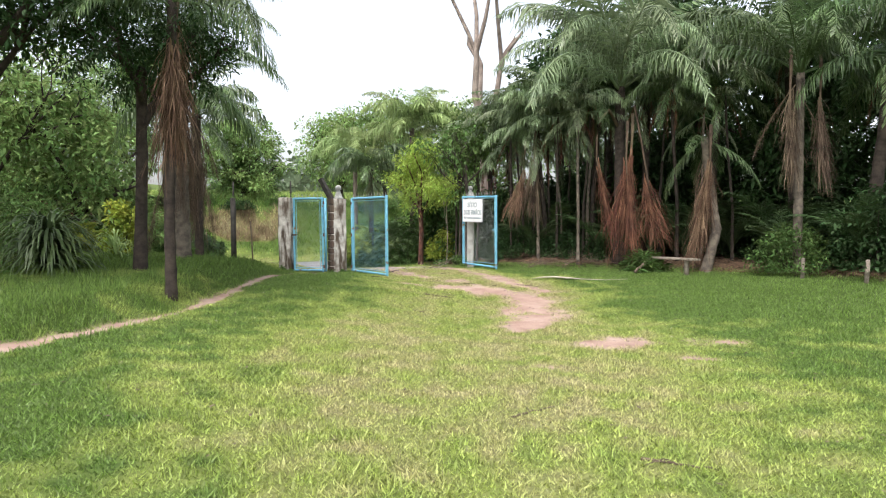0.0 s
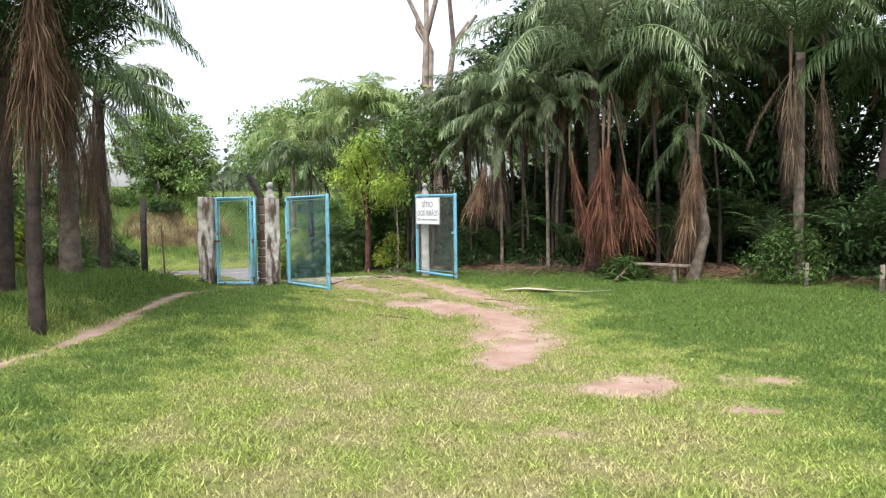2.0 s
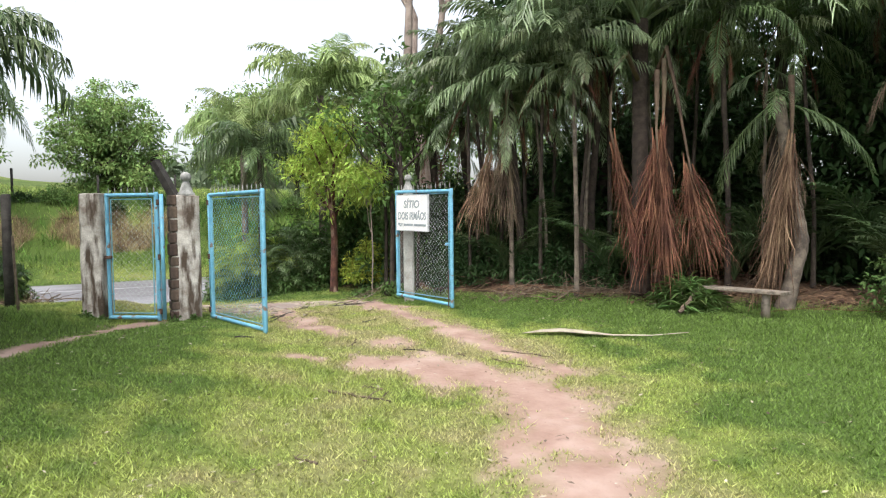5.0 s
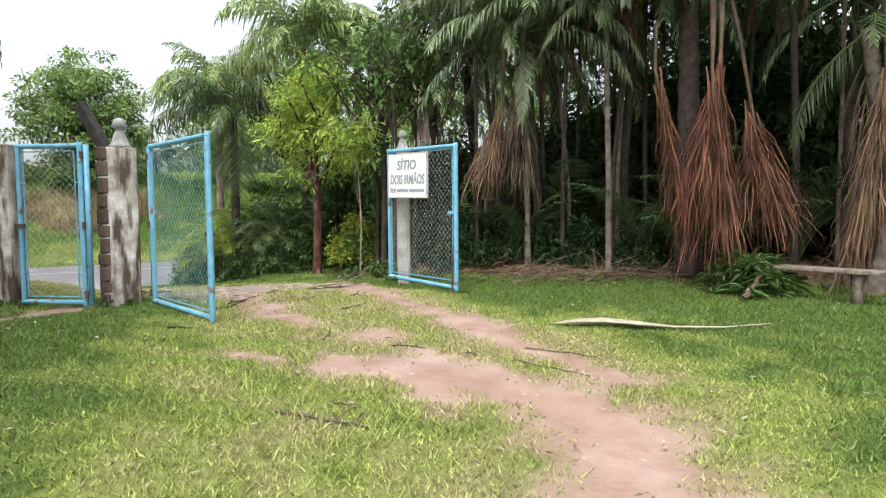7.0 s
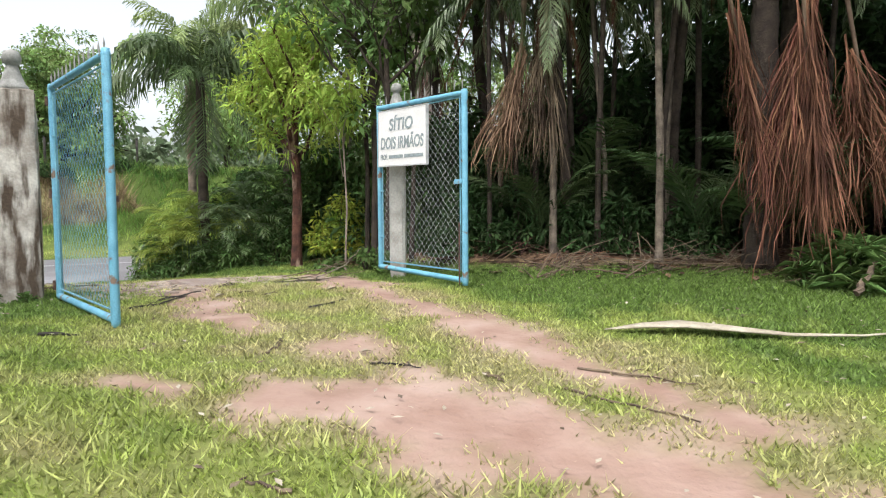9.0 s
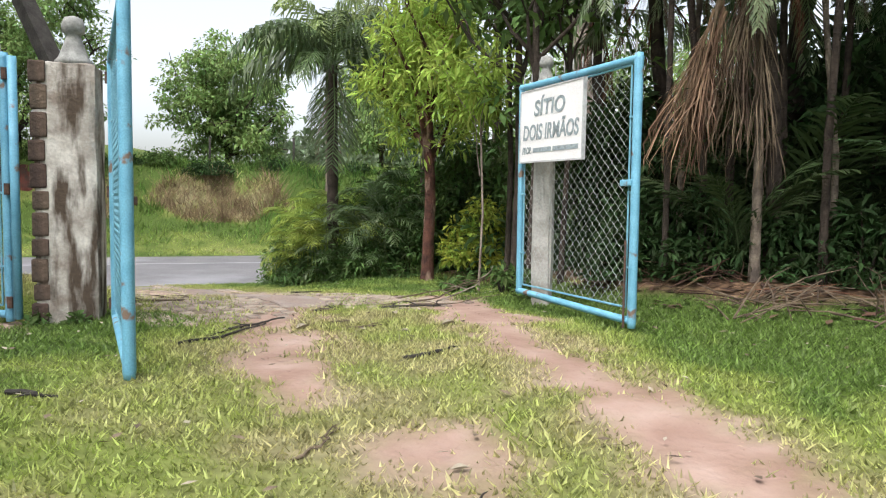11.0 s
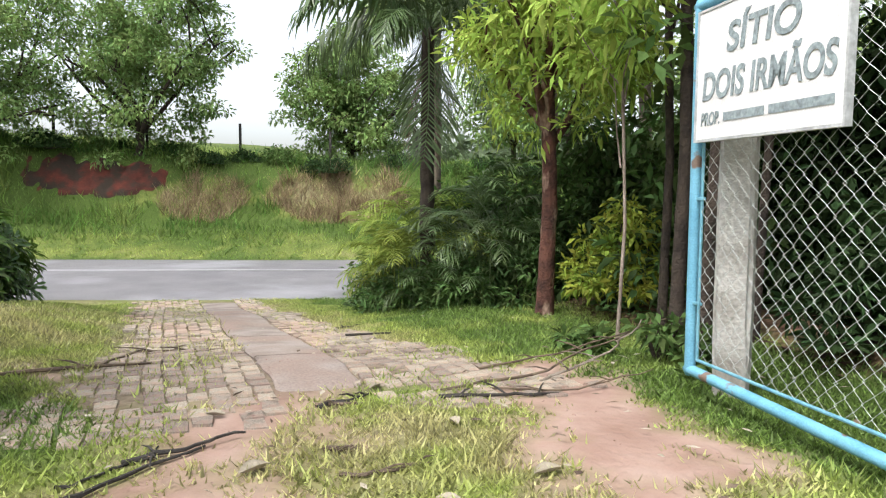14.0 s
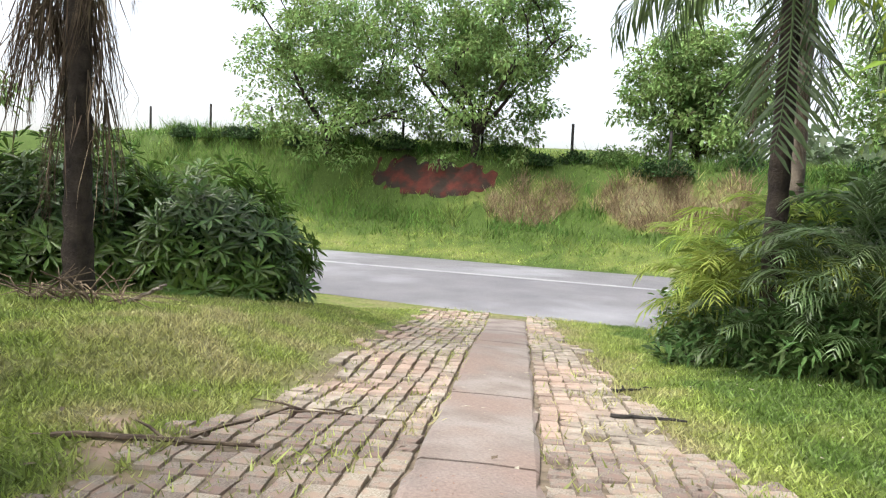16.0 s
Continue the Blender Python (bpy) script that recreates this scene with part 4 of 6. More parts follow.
for k, (a, b, r) in enumerate((((-1.87, -2.51), (-1.7, -1.65), 0.012), ((1.35, -4.39), (1.9, -4.72), 0.008), ((0.17, -4.23), (0.5, -4.32), 0.008), ((0.82, -4.43), (0.9, -4.6), 0.009), ((-1.55, -1.07), (-1.45, -0.7), 0.012), ((-0.45, -4.07), (-0.4, -3.73), 0.007), ((-1.88, -3.8), (-1.68, -3.79), 0.014),
                                  ((-1.04, -1.71), (-0.82, -1.48), 0.009), ((-1.14, -0.64), (-0.6, -0.3), 0.012), ((-3.42, -1.27), (-2.94, -0.68), 0.014), ((-3.35, 2.02), (-3.28, 2.35), 0.013), ((-1.23, -1.52), (-1.12, -1.42), 0.012), ((-1.89, -2.15), (-1.86, -1.7), 0.007), ((-1.58, -1.03), (-1.42, -0.92), 0.011))):
    stick("fallen_branch", "dark dead stick lying on soil and grass", [(*a, 0), ((a[0] + b[0]) / 2 + 0.03, (a[1] + b[1]) / 2, 0.006), (*b, 0)], r, r * 0.45, (M_DARKWOOD, M_TWIG)[k % 2], 1 + k % 3, 60 + k)


def curled_leaf(x, y, turn, length):
    """A dry leaf with its edges rolled up."""
    sh = Shape()
    for i in range(7):
        f = i / 6
        w = 0.32 * length * math.sin(math.pi * (0.06 + 0.9 * f))
        for j in range(5):
            a = (j - 2) / 2
            sh.v.append(Vector(((f - 0.5) * length, w * a * 0.8, 0.012 + w * a * a * 0.7 + 0.15 * length * (f - 0.5) ** 2)))
    for i in range(6):
        for j in range(4):
            k = i * 5 + j
            sh.f.append((k, k + 1, k + 6, k + 5))
    o = new("dry_leaf", sh.mesh("dry_leaf", M_SPATHE, True))
    o.matrix_basis = pose(x, y, ground_z(x, y), 0, 0, turn)
    return tagged(o, "large curled pale dry leaf on the ground", "leaf", "fallen leaves")


for x, y, a, ln in ((-1.35, -1.79, 70, 0.17), (-0.38, -1.41, 50, 0.16), (-0.62, -1.75, 10, 0.12), (-1.9, -1.35, 20, 0.12), (-0.9, -1.0, 130, 0.13), (-1.5, -0.6, 80, 0.12), (0.15, -4.0, 30, 0.09), (-0.3, -4.5, 100, 0.09)):
    curled_leaf(x, y, a, 0.75 * ln)
stick("leaning_log", "grey log leaning beside the bench", [(4.25, -2.3, 0.02), (4.7, -1.95, 0.34)], 0.032, 0.028, M_TWIG, 0, 12)


def spathe():
    """A fallen dry palm sheath with its long stalk."""
    sh = Shape()
    pts = [(1.72, -3.55, 0.02, 0.008), (1.95, -3.62, 0.05, 0.06), (2.2, -3.68, 0.07, 0.12), (2.45, -3.76, 0.06, 0.10), (2.8, -3.95, 0.035, 0.035), (3.3, -3.88, 0.03, 0.022), (3.8, -3.8, 0.04, 0.016)]
    base, sides = len(sh.v), 8
    for x, y, z, w in pts:
        g = ground_z(x, y)
        for i in range(sides):
            a = 2 * math.pi * i / sides
            sh.v.append(Vector((x + 0.1 * w * math.cos(a), y + w * math.cos(a), g + z * 0.7 + min(w * 0.4, 0.024) * (1 + math.sin(a)) * 0.7)))
    for k in range(len(pts) - 1):
        for i in range(sides):
            j = (i + 1) % sides
            sh.f.append((base + k * sides + i, base + k * sides + j, base + (k + 1) * sides + j, base + (k + 1) * sides + i))
    sh.f += [tuple(range(sides)), tuple(base + (len(pts) - 1) * sides + i for i in range(sides))]
    return tagged(new("palm_sheath", sh.mesh("palm_sheath", M_SPATHE, True)), "pale dry palm sheath with stalk lying on the grass", "palm sheath")


spathe()


# ---- plants ----
def frond(length, elev, bend, leaflet, n, droop, seed, width=0.022, sweep=0.6, curl=0.0, messy=0.0):
    """A feather leaf from the origin outwards along +x, arching in the x-z plane."""
    rng = random.Random(seed)
    sh = Shape()
    k_n = 14
    line, p, pts_t = [], Vector((0, 0, 0)), []
    for k in range(k_n + 1):
        s = k / k_n
        a = radians(elev - bend * s ** 1.35)
        t = Vector((math.cos(a), curl * s * s, math.sin(a))).normalized()
        line.append(p.copy())
        pts_t.append(t)
        p = p + t * (length / k_n)
    sh.tube(line, [0.022 * (1 - 0.85 * k / k_n) * (length / 2.5) for k in range(k_n + 1)], 5, closed=False)
    for i in range(n):
        s = 0.12 + 0.88 * (i + 0.5) / n
        f = s * k_n
        k = min(int(f), k_n - 1)
        o = line[k].lerp(line[k + 1], f - k)
        t = pts_t[k]
        ll = leaflet * (0.45 + 0.55 * math.sin(math.pi * min(1, 0.15 + s * 0.9))) * rng.uniform(0.8, 1.1) * (1.0 if s < 0.9 else 0.75)
        for side in (1, -1):
            lat = Vector((-t.y, t.x, 0))
            lat = (Vector((0, 1, 0)) if lat.length < 0.2 else lat.normalized()) * side
            nrm = t.cross(lat) * side
            d = (lat * max(0.22, 1 - 0.4 * sweep) + t * (sweep * rng.uniform(0.7, 1.3)) + nrm * rng.uniform(-0.12, 0.22)).normalized()
            g = droop * rng.uniform(0.75, 1.25)
            mid = o + d * ll * 0.5 + Vector((0, 0, -0.15 * g * ll))
            d2 = (d * (1 - 0.6 * min(g, 1)) + Vector((0, 0, -g))).normalized()
            tip = mid + d2 * ll * 0.5
            if messy:
                mid = mid + Vector((rng.gauss(0, 1), rng.gauss(0, 1), rng.gauss(0, 1))) * messy * ll
                tip = tip + Vector((rng.gauss(0, 1), rng.gauss(0, 1), rng.gauss(0, 1))) * messy * 1.8 * ll
            w = t * width * rng.uniform(0.8, 1.2)
            m = len(sh.v)
            sh.v += [o - w * 0.4, o + w * 0.4, mid + w, mid - w, tip]
            sh.f += [(m, m + 1, m + 2, m + 3), (m + 3, m + 2, m + 4)]
    return sh


FRONDS = {}


def frond_mesh(kind, mat, seed):
    key = (kind, mat.name, seed)
    if key not in FRONDS:
        spec = {"up": (1.0, 78, 95, 0.27, 46, 0.6), "mid": (1.0, 48, 105, 0.29, 46, 1.1), "low": (1.0, 12, 85, 0.27, 44, 1.1),
                "hang": (1.0, -25, 60, 0.22, 40, 1.3), "dead": (1.0, -62, 28, 0.42, 46, 1.2), "areca": (1.0, 66, 125, 0.40, 19, 0.45), "vee": (1.0, -74, 14, 0.46, 24, 0.35), "strand": (1.0, 0, 4, 0.5, 60, 0.0), "pinnate": (1.0, 66, 128, 0.36, 34, 1.15), "pinnate_low": (1.0, 34, 112, 0.36, 34, 1.25), "plume": (1.0, 62, 128, 0.19, 58, 1.2), "plume_low": (1.0, 28, 100, 0.19, 58, 1.25), "clump": (1.0, 72, 80, 0.26, 30, 0.35)}[kind]
        FRONDS[key] = frond(*spec, seed, width={"pinnate": 0.0125, "pinnate_low": 0.0125, "plume": 0.0052, "plume_low": 0.0052, "clump": 0.011, "areca": 0.0135, "vee": 0.013, "dead": 0.0055, "strand": 0.0045}.get(kind, 0.0085), sweep={"clump": 0.9, "areca": 0.8, "vee": 0.7, "dead": 2.2, "strand": 3.2}.get(kind, 0.75), curl=0.18 * (seed % 3 - 1), messy={"strand": 0.022, "dead": 0.03, "plume": 0.035, "plume_low": 0.035, "pinnate": 0.03, "pinnate_low": 0.03}.get(kind, 0.0)).mesh("frond", mat)
    return FRONDS[key]


def trunk_mesh(pts, r0, r1, mat, ringed=True, sides=12):
    """A trunk through pts, swelling at its foot, with rings."""
    sh, n = Shape(), 26
    line, rad = [], []
    for k in range(n + 1):
        f = k / n * (len(pts) - 1)
        i = min(int(f), len(pts) - 2)
        line.append(Vector(pts[i]).lerp(Vector(pts[i + 1]), f - i))
        s = k / n
        r = r0 + (r1 - r0) * s + 0.35 * r0 * math.exp(-s * 14)
        rad.append(r * (1.0 + (0.07 if k % 2 else -0.03) * ringed))
    return sh.tube(line, rad, sides, rough=0.12).mesh("trunk", mat, True)


def palm(label, x, y, top, r0, r1, size, plan, mat=None, bark=None, lean=(0, 0), seed=0, dead=0, dead_mat=None, dead_size=0.6, name="palm_tree", dead_from=0.0, curve=(0, 0)):
    """plan: how many fronds of each kind."""
    rng = random.Random(seed)
    mat, bark = mat or M_FROND, bark or M_BARK_PALM
    z = ground_z(x, y) - 0.12
    t = thing(name, label, "palm", (x, y, z))
    h = top - z
    if h > 0.5:
        part("trunk", trunk_mesh([(0, 0, 0), (curve[0], curve[1], h * 0.33), (lean[0] * 0.6 + curve[0] * 0.5, lean[1] * 0.6, h * 0.66), (lean[0], lean[1], h)], r0, r1, bark), t)
    k = 0
    for kind, count in plan:
        off = rng.uniform(0, 360)
        for i in range(count):
            az = off + 360 * i / count + rng.uniform(-18, 18)
            s = size * rng.uniform(0.82, 1.12)
            m = pose(lean[0], lean[1], h - rng.uniform(0, 0.15), rng.uniform(-8, 8), rng.uniform(-9, 9), az) @ Matrix.Scale(s, 4)
            part("frond", frond_mesh(kind, mat, k % 3), t, "", m)
            k += 1
    for i in range(dead):
        az = 360 * i / dead + rng.uniform(-25, 25)
        m = pose(lean[0], lean[1], h - 0.1 - dead_from * rng.random(), rng.uniform(-12, 12), rng.uniform(-12, 18), az) @ Matrix.Scale(size * dead_size * rng.uniform(0.8, 1.2), 4)
        part("dead_frond", frond_mesh("dead", dead_mat or M_DEAD, i % 3), t, "dry brown hanging frond" if i == 0 else "", m)
    return t


def leaf_cloud(centres, radius, per, size, seed, slim=0.45, droop=0.2, flat=0.75, rosette=False, rise=(-0.35, 0.75), tip=0.18):
    """Many single leaves round the given centres, as arrays of folded kites."""
    rng = np.random.default_rng(seed)
    c = np.repeat(np.asarray(centres, float), per, 0)
    n = len(c)
    d = rng.normal(size=(n, 3))
    d /= np.linalg.norm(d, axis=1)[:, None]
    if rosette:
        az = rng.uniform(0, 2 * np.pi, n)
        el = rng.uniform(*rise, n)
        out = np.stack([np.cos(az) * np.cos(el), np.sin(az) * np.cos(el), np.sin(el)], -1)
        o = c + out * size * 0.12
    else:
        r = radius * rng.random(n) ** 0.5
        o = c + d * r[:, None] * np.array((1, 1, flat))
        out = d + rng.normal(size=(n, 3)) * 0.7
        out[:, 2] -= droop
        out /= np.linalg.norm(out, axis=1)[:, None]
    s = size * rng.uniform(0.65, 1.25, n)[:, None]
    side = np.cross(out, rng.normal(size=(n, 3)) * 0.5 + np.array((0, 0, 1.0)))
    side /= np.linalg.norm(side, axis=1)[:, None] + 1e-6
    nrm = np.cross(side, out)
    mid = o + out * s * 0.5
    v = np.empty((n, 4, 3))
    v[:, 0] = o
    v[:, 1] = mid + side * s * slim * 0.5 + nrm * s * 0.06
    v[:, 2] = o + out * s - np.array((0, 0, 1.0)) * s * tip
    v[:, 3] = mid - side * s * slim * 0.5 + nrm * s * 0.06
    base = np.arange(n)[:, None] * 4
    f = np.concatenate([base + np.array((0, 1, 2)), base + np.array((0, 2, 3))], 1).reshape(-1, 3)
    return v.reshape(-1, 3), f


def bush(name, label, x, y, rx, ry, h, leaves, size, mat, seed, per=26, slim=0.4, rosette=False, z0=None, category="shrub", low=0.0, twigs=14, clump=0.3, rise=(-0.35, 0.75), tip=0.18):
    rng = random.Random(seed)
    z = ground_z(x, y) if z0 is None else z0
    t = thing(name, label, category, (x, y, z - 0.03))
    cs = []
    while len(cs) < leaves // per:
        a, e, q = rng.uniform(0, 2 * math.pi), rng.uniform(-0.1, 1.0), rng.random() ** 0.4
        bulge = 0.75 + 0.5 * float(vnoise(math.cos(a) * 2 + seed, math.sin(a) * 2 + e * 2, 0.7, seed))
        k = math.sqrt(max(0, 1 - max(e, 0) ** 2.2)) * q * bulge
        cs.append((rx * math.cos(a) * k, ry * math.sin(a) * k, max(low, h * e * (0.55 + 0.45 * q) * (0.8 + 0.4 * (bulge - 0.75)))))
    v, f = leaf_cloud(cs, clump * (rx + ry) / 2, per, size, seed, slim, rosette=rosette, rise=rise, tip=tip)
    v[:, 2] = np.maximum(v[:, 2], 0.02)
    part("foliage", triangles_mesh("foliage", v, f, mat), t)
    tw = Shape()
    for k in range(twigs):
        c = Vector(rng.choice(cs))
        a = Vector((c.x * 0.15, c.y * 0.15, 0))
        tw.tube([a, a.lerp(c, 0.5) + Vector((0, 0, 0.08 * h)), c], [0.018, 0.012, 0.005], 5)
    tagged(part("stem", tw.mesh("stem", M_BARK_DARK), t, "dark woody stem"), kind="stuff")
    return t


def tree(name, label, x, y, h, crown_r, trunk_h, r0, mat, bark, seed, leaves=9000, size=0.14, forks=4, spread_k=1.0, per=30, slim=0.45, levels=3, clump=0.5, lean=(0, 0), z0=None, low=0.35, fill=0.0, base=None, flat=0.75):
    """A trunk that forks into limbs, with leaf clumps round the outer twigs."""
    rng = random.Random(seed)
    z = (ground_z(x, y) if z0 is None else z0) - 0.1
    t = thing(name, label, "tree", (x, y, z))
    limbs, tips = Shape(), []
    top = Vector((lean[0], lean[1], trunk_h))
    part("trunk", trunk_mesh([(0, 0, 0), (lean[0] * 0.3 + 0.04, lean[1] * 0.3, trunk_h * 0.5), tuple(top)], r0, r0 * 0.75, bark, False, 10), t)

    def grow(p, d, ln, r, lev):
        q = p + d * ln
        if math.hypot(q.x - lean[0], q.y - lean[1]) > crown_r or q.z > h:
            q = p.lerp(q, 0.45)
            lev = levels
        mid = p.lerp(q, 0.5) + Vector((rng.uniform(-1, 1), rng.uniform(-1, 1), rng.uniform(-0.3, 0.6))) * ln * 0.08
        limbs.tube([p, mid, q], [r, r * 0.8, r * 0.6], 6 if lev < 2 else 4, closed=False)
        if lev >= 1:
            tips.append(mid)
        tips.append(q)
        if lev >= levels:
            return
        for i in range(rng.choice((2, 3, 3))):
            e = (d + Vector((rng.uniform(-1, 1), rng.uniform(-1, 1), rng.uniform(-0.45, 0.7))) * 0.75).normalized()
            grow(q, e, ln * rng.uniform(0.6, 0.85), r * 0.6, lev + 1)

    reach = math.hypot(crown_r, h - trunk_h) / 2.4
    for i in range(forks):
        a = 2 * math.pi * i / forks + rng.uniform(-0.5, 0.5)
        el = rng.uniform(low, 1.35)
        d = Vector((math.cos(a) * math.cos(el) * spread_k, math.sin(a) * math.cos(el) * spread_k, math.sin(el))).normalized()
        grow(top - Vector((0, 0, rng.uniform(0, 0.3) * trunk_h)), d, reach * rng.uniform(0.75, 1.1), r0 * 0.55, 0)
    part("branching", limbs.mesh("branching", bark, True), t)
    ok = [p for p in tips if math.hypot(p.x - lean[0], p.y - lean[1]) < crown_r * 1.15 and p.z < h * 1.05]
    cs = [tuple(rng.choice(ok) + Vector((rng.gauss(0, 1), rng.gauss(0, 1), rng.gauss(0, 0.7))) * clump * 0.5) for _ in range(leaves // per)]
    zb = trunk_h * 0.7 if base is None else base
    for i in range(int(len(cs) * fill)):
        a, e, q = rng.uniform(0, 2 * math.pi), rng.uniform(-1, 1), rng.random() ** 0.45
        k = math.sqrt(1 - abs(e) ** 3) * q * (0.7 + 0.6 * float(vnoise(math.cos(a) * 2 + seed, math.sin(a) * 2 + 2 * e, 0.6, seed)))
        ez = e * q * (0.8 + 0.4 * float(vnoise(a * 1.3, e * 3, 0.7, seed + 1)))
        cs[i] = (lean[0] + crown_r * k * math.cos(a), lean[1] + crown_r * k * math.sin(a), (h + zb) / 2 + (h - zb) / 2 * ez)
    v, f = leaf_cloud(cs, clump, per, size, seed, slim, flat=flat)
    part("crown", triangles_mesh("crown", v, f, mat), t)
    return t


def areca(label, x, y, r, h, n, size, mat, seed, reach=1.0):
    """A dense clump of thin stems, each with a small arching feather leaf."""
    rng = random.Random(seed)
    t = thing("palm_clump", label, "palm", (x, y, ground_z(x, y) - 0.02))
    stem = Shape().tube([(0, 0, 0), (0, 0, 0.5), (0, 0, 1)], [0.012, 0.01, 0.006], 5).mesh("stem", mat)
    for i in range(n):
        a, q = rng.uniform(0, 2 * math.pi), rng.random() ** 0.6
        px_, py_ = r * q * math.cos(a), r * q * math.sin(a)
        z = h * rng.uniform(0.15, 1.0) * math.sqrt(max(0.1, 1 - 0.75 * q * q))
        part("stem", stem, t, "", Matrix.Translation((px_, py_, 0)) @ Matrix.Diagonal((1, 1, z, 1)))
        m = pose(px_, py_, z, rng.uniform(-12, 12), rng.uniform(-18, 14), math.degrees(a) + rng.uniform(-40, 40)) @ Matrix.Scale(size * rng.uniform(0.75, 1.2), 4)
        part("frond", frond_mesh("areca", mat, i % 3), t, "", m)
    return t


def star_hedge(label, x, y, rx, ry, h, n, leaf_len, mat, seed):
    """A rounded hedge whose shoots each end in a star of slender leaves."""
    rng = np.random.default_rng(seed)
    t = thing("hedge", label, "hedge", (x, y, ground_z(x, y) - 0.03))
    a, e = rng.uniform(0, 2 * np.pi, n), rng.uniform(-0.15, 1.0, n)
    wob = 0.82 + 0.36 * vnoise(a * 3 + seed, e * 4, 0.8, seed)
    ring = np.sqrt(np.clip(1 - np.clip(e, 0, 1) ** 2.4, 0, 1))
    depth = 1 - 0.35 * rng.random(n) ** 2
    axis = np.stack([ring * np.cos(a) / rx, ring * np.sin(a) / ry, np.clip(e, 0, 1) / h + 0.35], -1)
    axis /= np.linalg.norm(axis, axis=1)[:, None]
    c = np.stack([rx * ring * np.cos(a) * wob * depth, ry * ring * np.sin(a) * wob * depth, np.maximum(0.12, h * (0.12 + 0.88 * np.clip(e, 0, 1)) * wob * depth)], -1)
    per = 10
    ref = np.where(np.abs(axis[:, 2:3]) < 0.9, np.array([[0, 0, 1.0]]), np.array([[1.0, 0, 0]]))
    s1 = np.cross(axis, ref)
    s1 /= np.linalg.norm(s1, axis=1)[:, None]
    s2 = np.cross(axis, s1)
    C, AX = np.repeat(c, per, 0), np.repeat(axis, per, 0)
    S1, S2 = np.repeat(s1, per, 0), np.repeat(s2, per, 0)
    w = np.tile(np.arange(per) * 2 * np.pi / per, n) + rng.uniform(-0.25, 0.25, n * per)
    lift = rng.uniform(0.1, 0.75, n * per)[:, None]
    out = (S1 * np.cos(w)[:, None] + S2 * np.sin(w)[:, None]) + AX * lift
    out /= np.linalg.norm(out, axis=1)[:, None]
    side = np.cross(out, AX)
    side /= np.linalg.norm(side, axis=1)[:, None]
    L = leaf_len * rng.uniform(0.7, 1.2, n * per)[:, None]
    v = np.empty((n * per, 4, 3))
    v[:, 0] = C + out * 0.02
    mid = C + out * L * 0.68
    v[:, 1], v[:, 3] = mid + side * L * 0.095, mid - side * L * 0.095
    v[:, 2] = C + out * L - AX * L * 0.12
    base = np.arange(n * per)[:, None] * 4
    f = np.concatenate([base + np.array((0, 1, 2)), base + np.array((0, 2, 3))], 1).reshape(-1, 3)
    part("foliage", triangles_mesh("foliage", v.reshape(-1, 3), f, mat), t)
    wood = Shape()
    for k in range(0, n, max(1, n // 60)):
        q = Vector(c[k])
        o = Vector((q.x * 0.25, q.y * 0.25, 0))
        wood.tube([o, o.lerp(q, 0.5) + Vector((0, 0, -0.05)), q], [0.022, 0.016, 0.008], 5)
    tagged(part("stem", wood.mesh("stem", M_BARK_DARK), t, "dark woody stem"), kind="stuff")
    # Inner leaves use a darker green than the shell: interior shade as colour.
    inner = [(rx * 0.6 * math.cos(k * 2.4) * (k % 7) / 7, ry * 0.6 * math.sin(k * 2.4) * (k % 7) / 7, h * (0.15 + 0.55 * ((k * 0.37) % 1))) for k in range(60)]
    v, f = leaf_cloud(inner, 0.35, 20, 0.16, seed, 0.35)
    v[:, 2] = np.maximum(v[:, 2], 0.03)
    part("inner_foliage", triangles_mesh("inner_foliage", v, f, M_LEAF_DARK), t, "inner leaves, darkened for the shade inside")
    return t


def strap_clump(label, x, y, n, length, mat, seed):
    """A tuft of long arching strap leaves."""
    rng = random.Random(seed)
    t = thing("strap_leaf_clump", label, "shrub", (x, y, ground_z(x, y)))
    sh = Shape()
    for i in range(n):
        a, el, ln = rng.uniform(0, 2 * math.pi), rng.uniform(0.35, 1.45), length * rng.uniform(0.6, 1.1)
        d, side = Vector((math.cos(a), math.sin(a), 0)), Vector((-math.sin(a), math.cos(a), 0))
        o = d * rng.uniform(0, 0.16) + Vector((0, 0, rng.uniform(0.0, 0.6 * length)))
        pts, p, ang = [], o, el
        for k in range(5):
            pts.append(p)
            p = p + (d * math.cos(ang) + Vector((0, 0, math.sin(ang)))) * ln / 4
            ang -= rng.uniform(0.45, 0.75)
        base = len(sh.v)
        for k, q in enumerate(pts):
            w = 0.024 * length * (1 - (k / 4) ** 2 * 0.9)
            q.z = max(q.z, 0.02)
            sh.v += [q - side * w, q + side * w]
        for k in range(4):
            sh.f.append((base + 2 * k, base + 2 * k + 1, base + 2 * k + 3, base + 2 * k + 2))
    part("foliage", sh.mesh("foliage", mat), t)
    return t


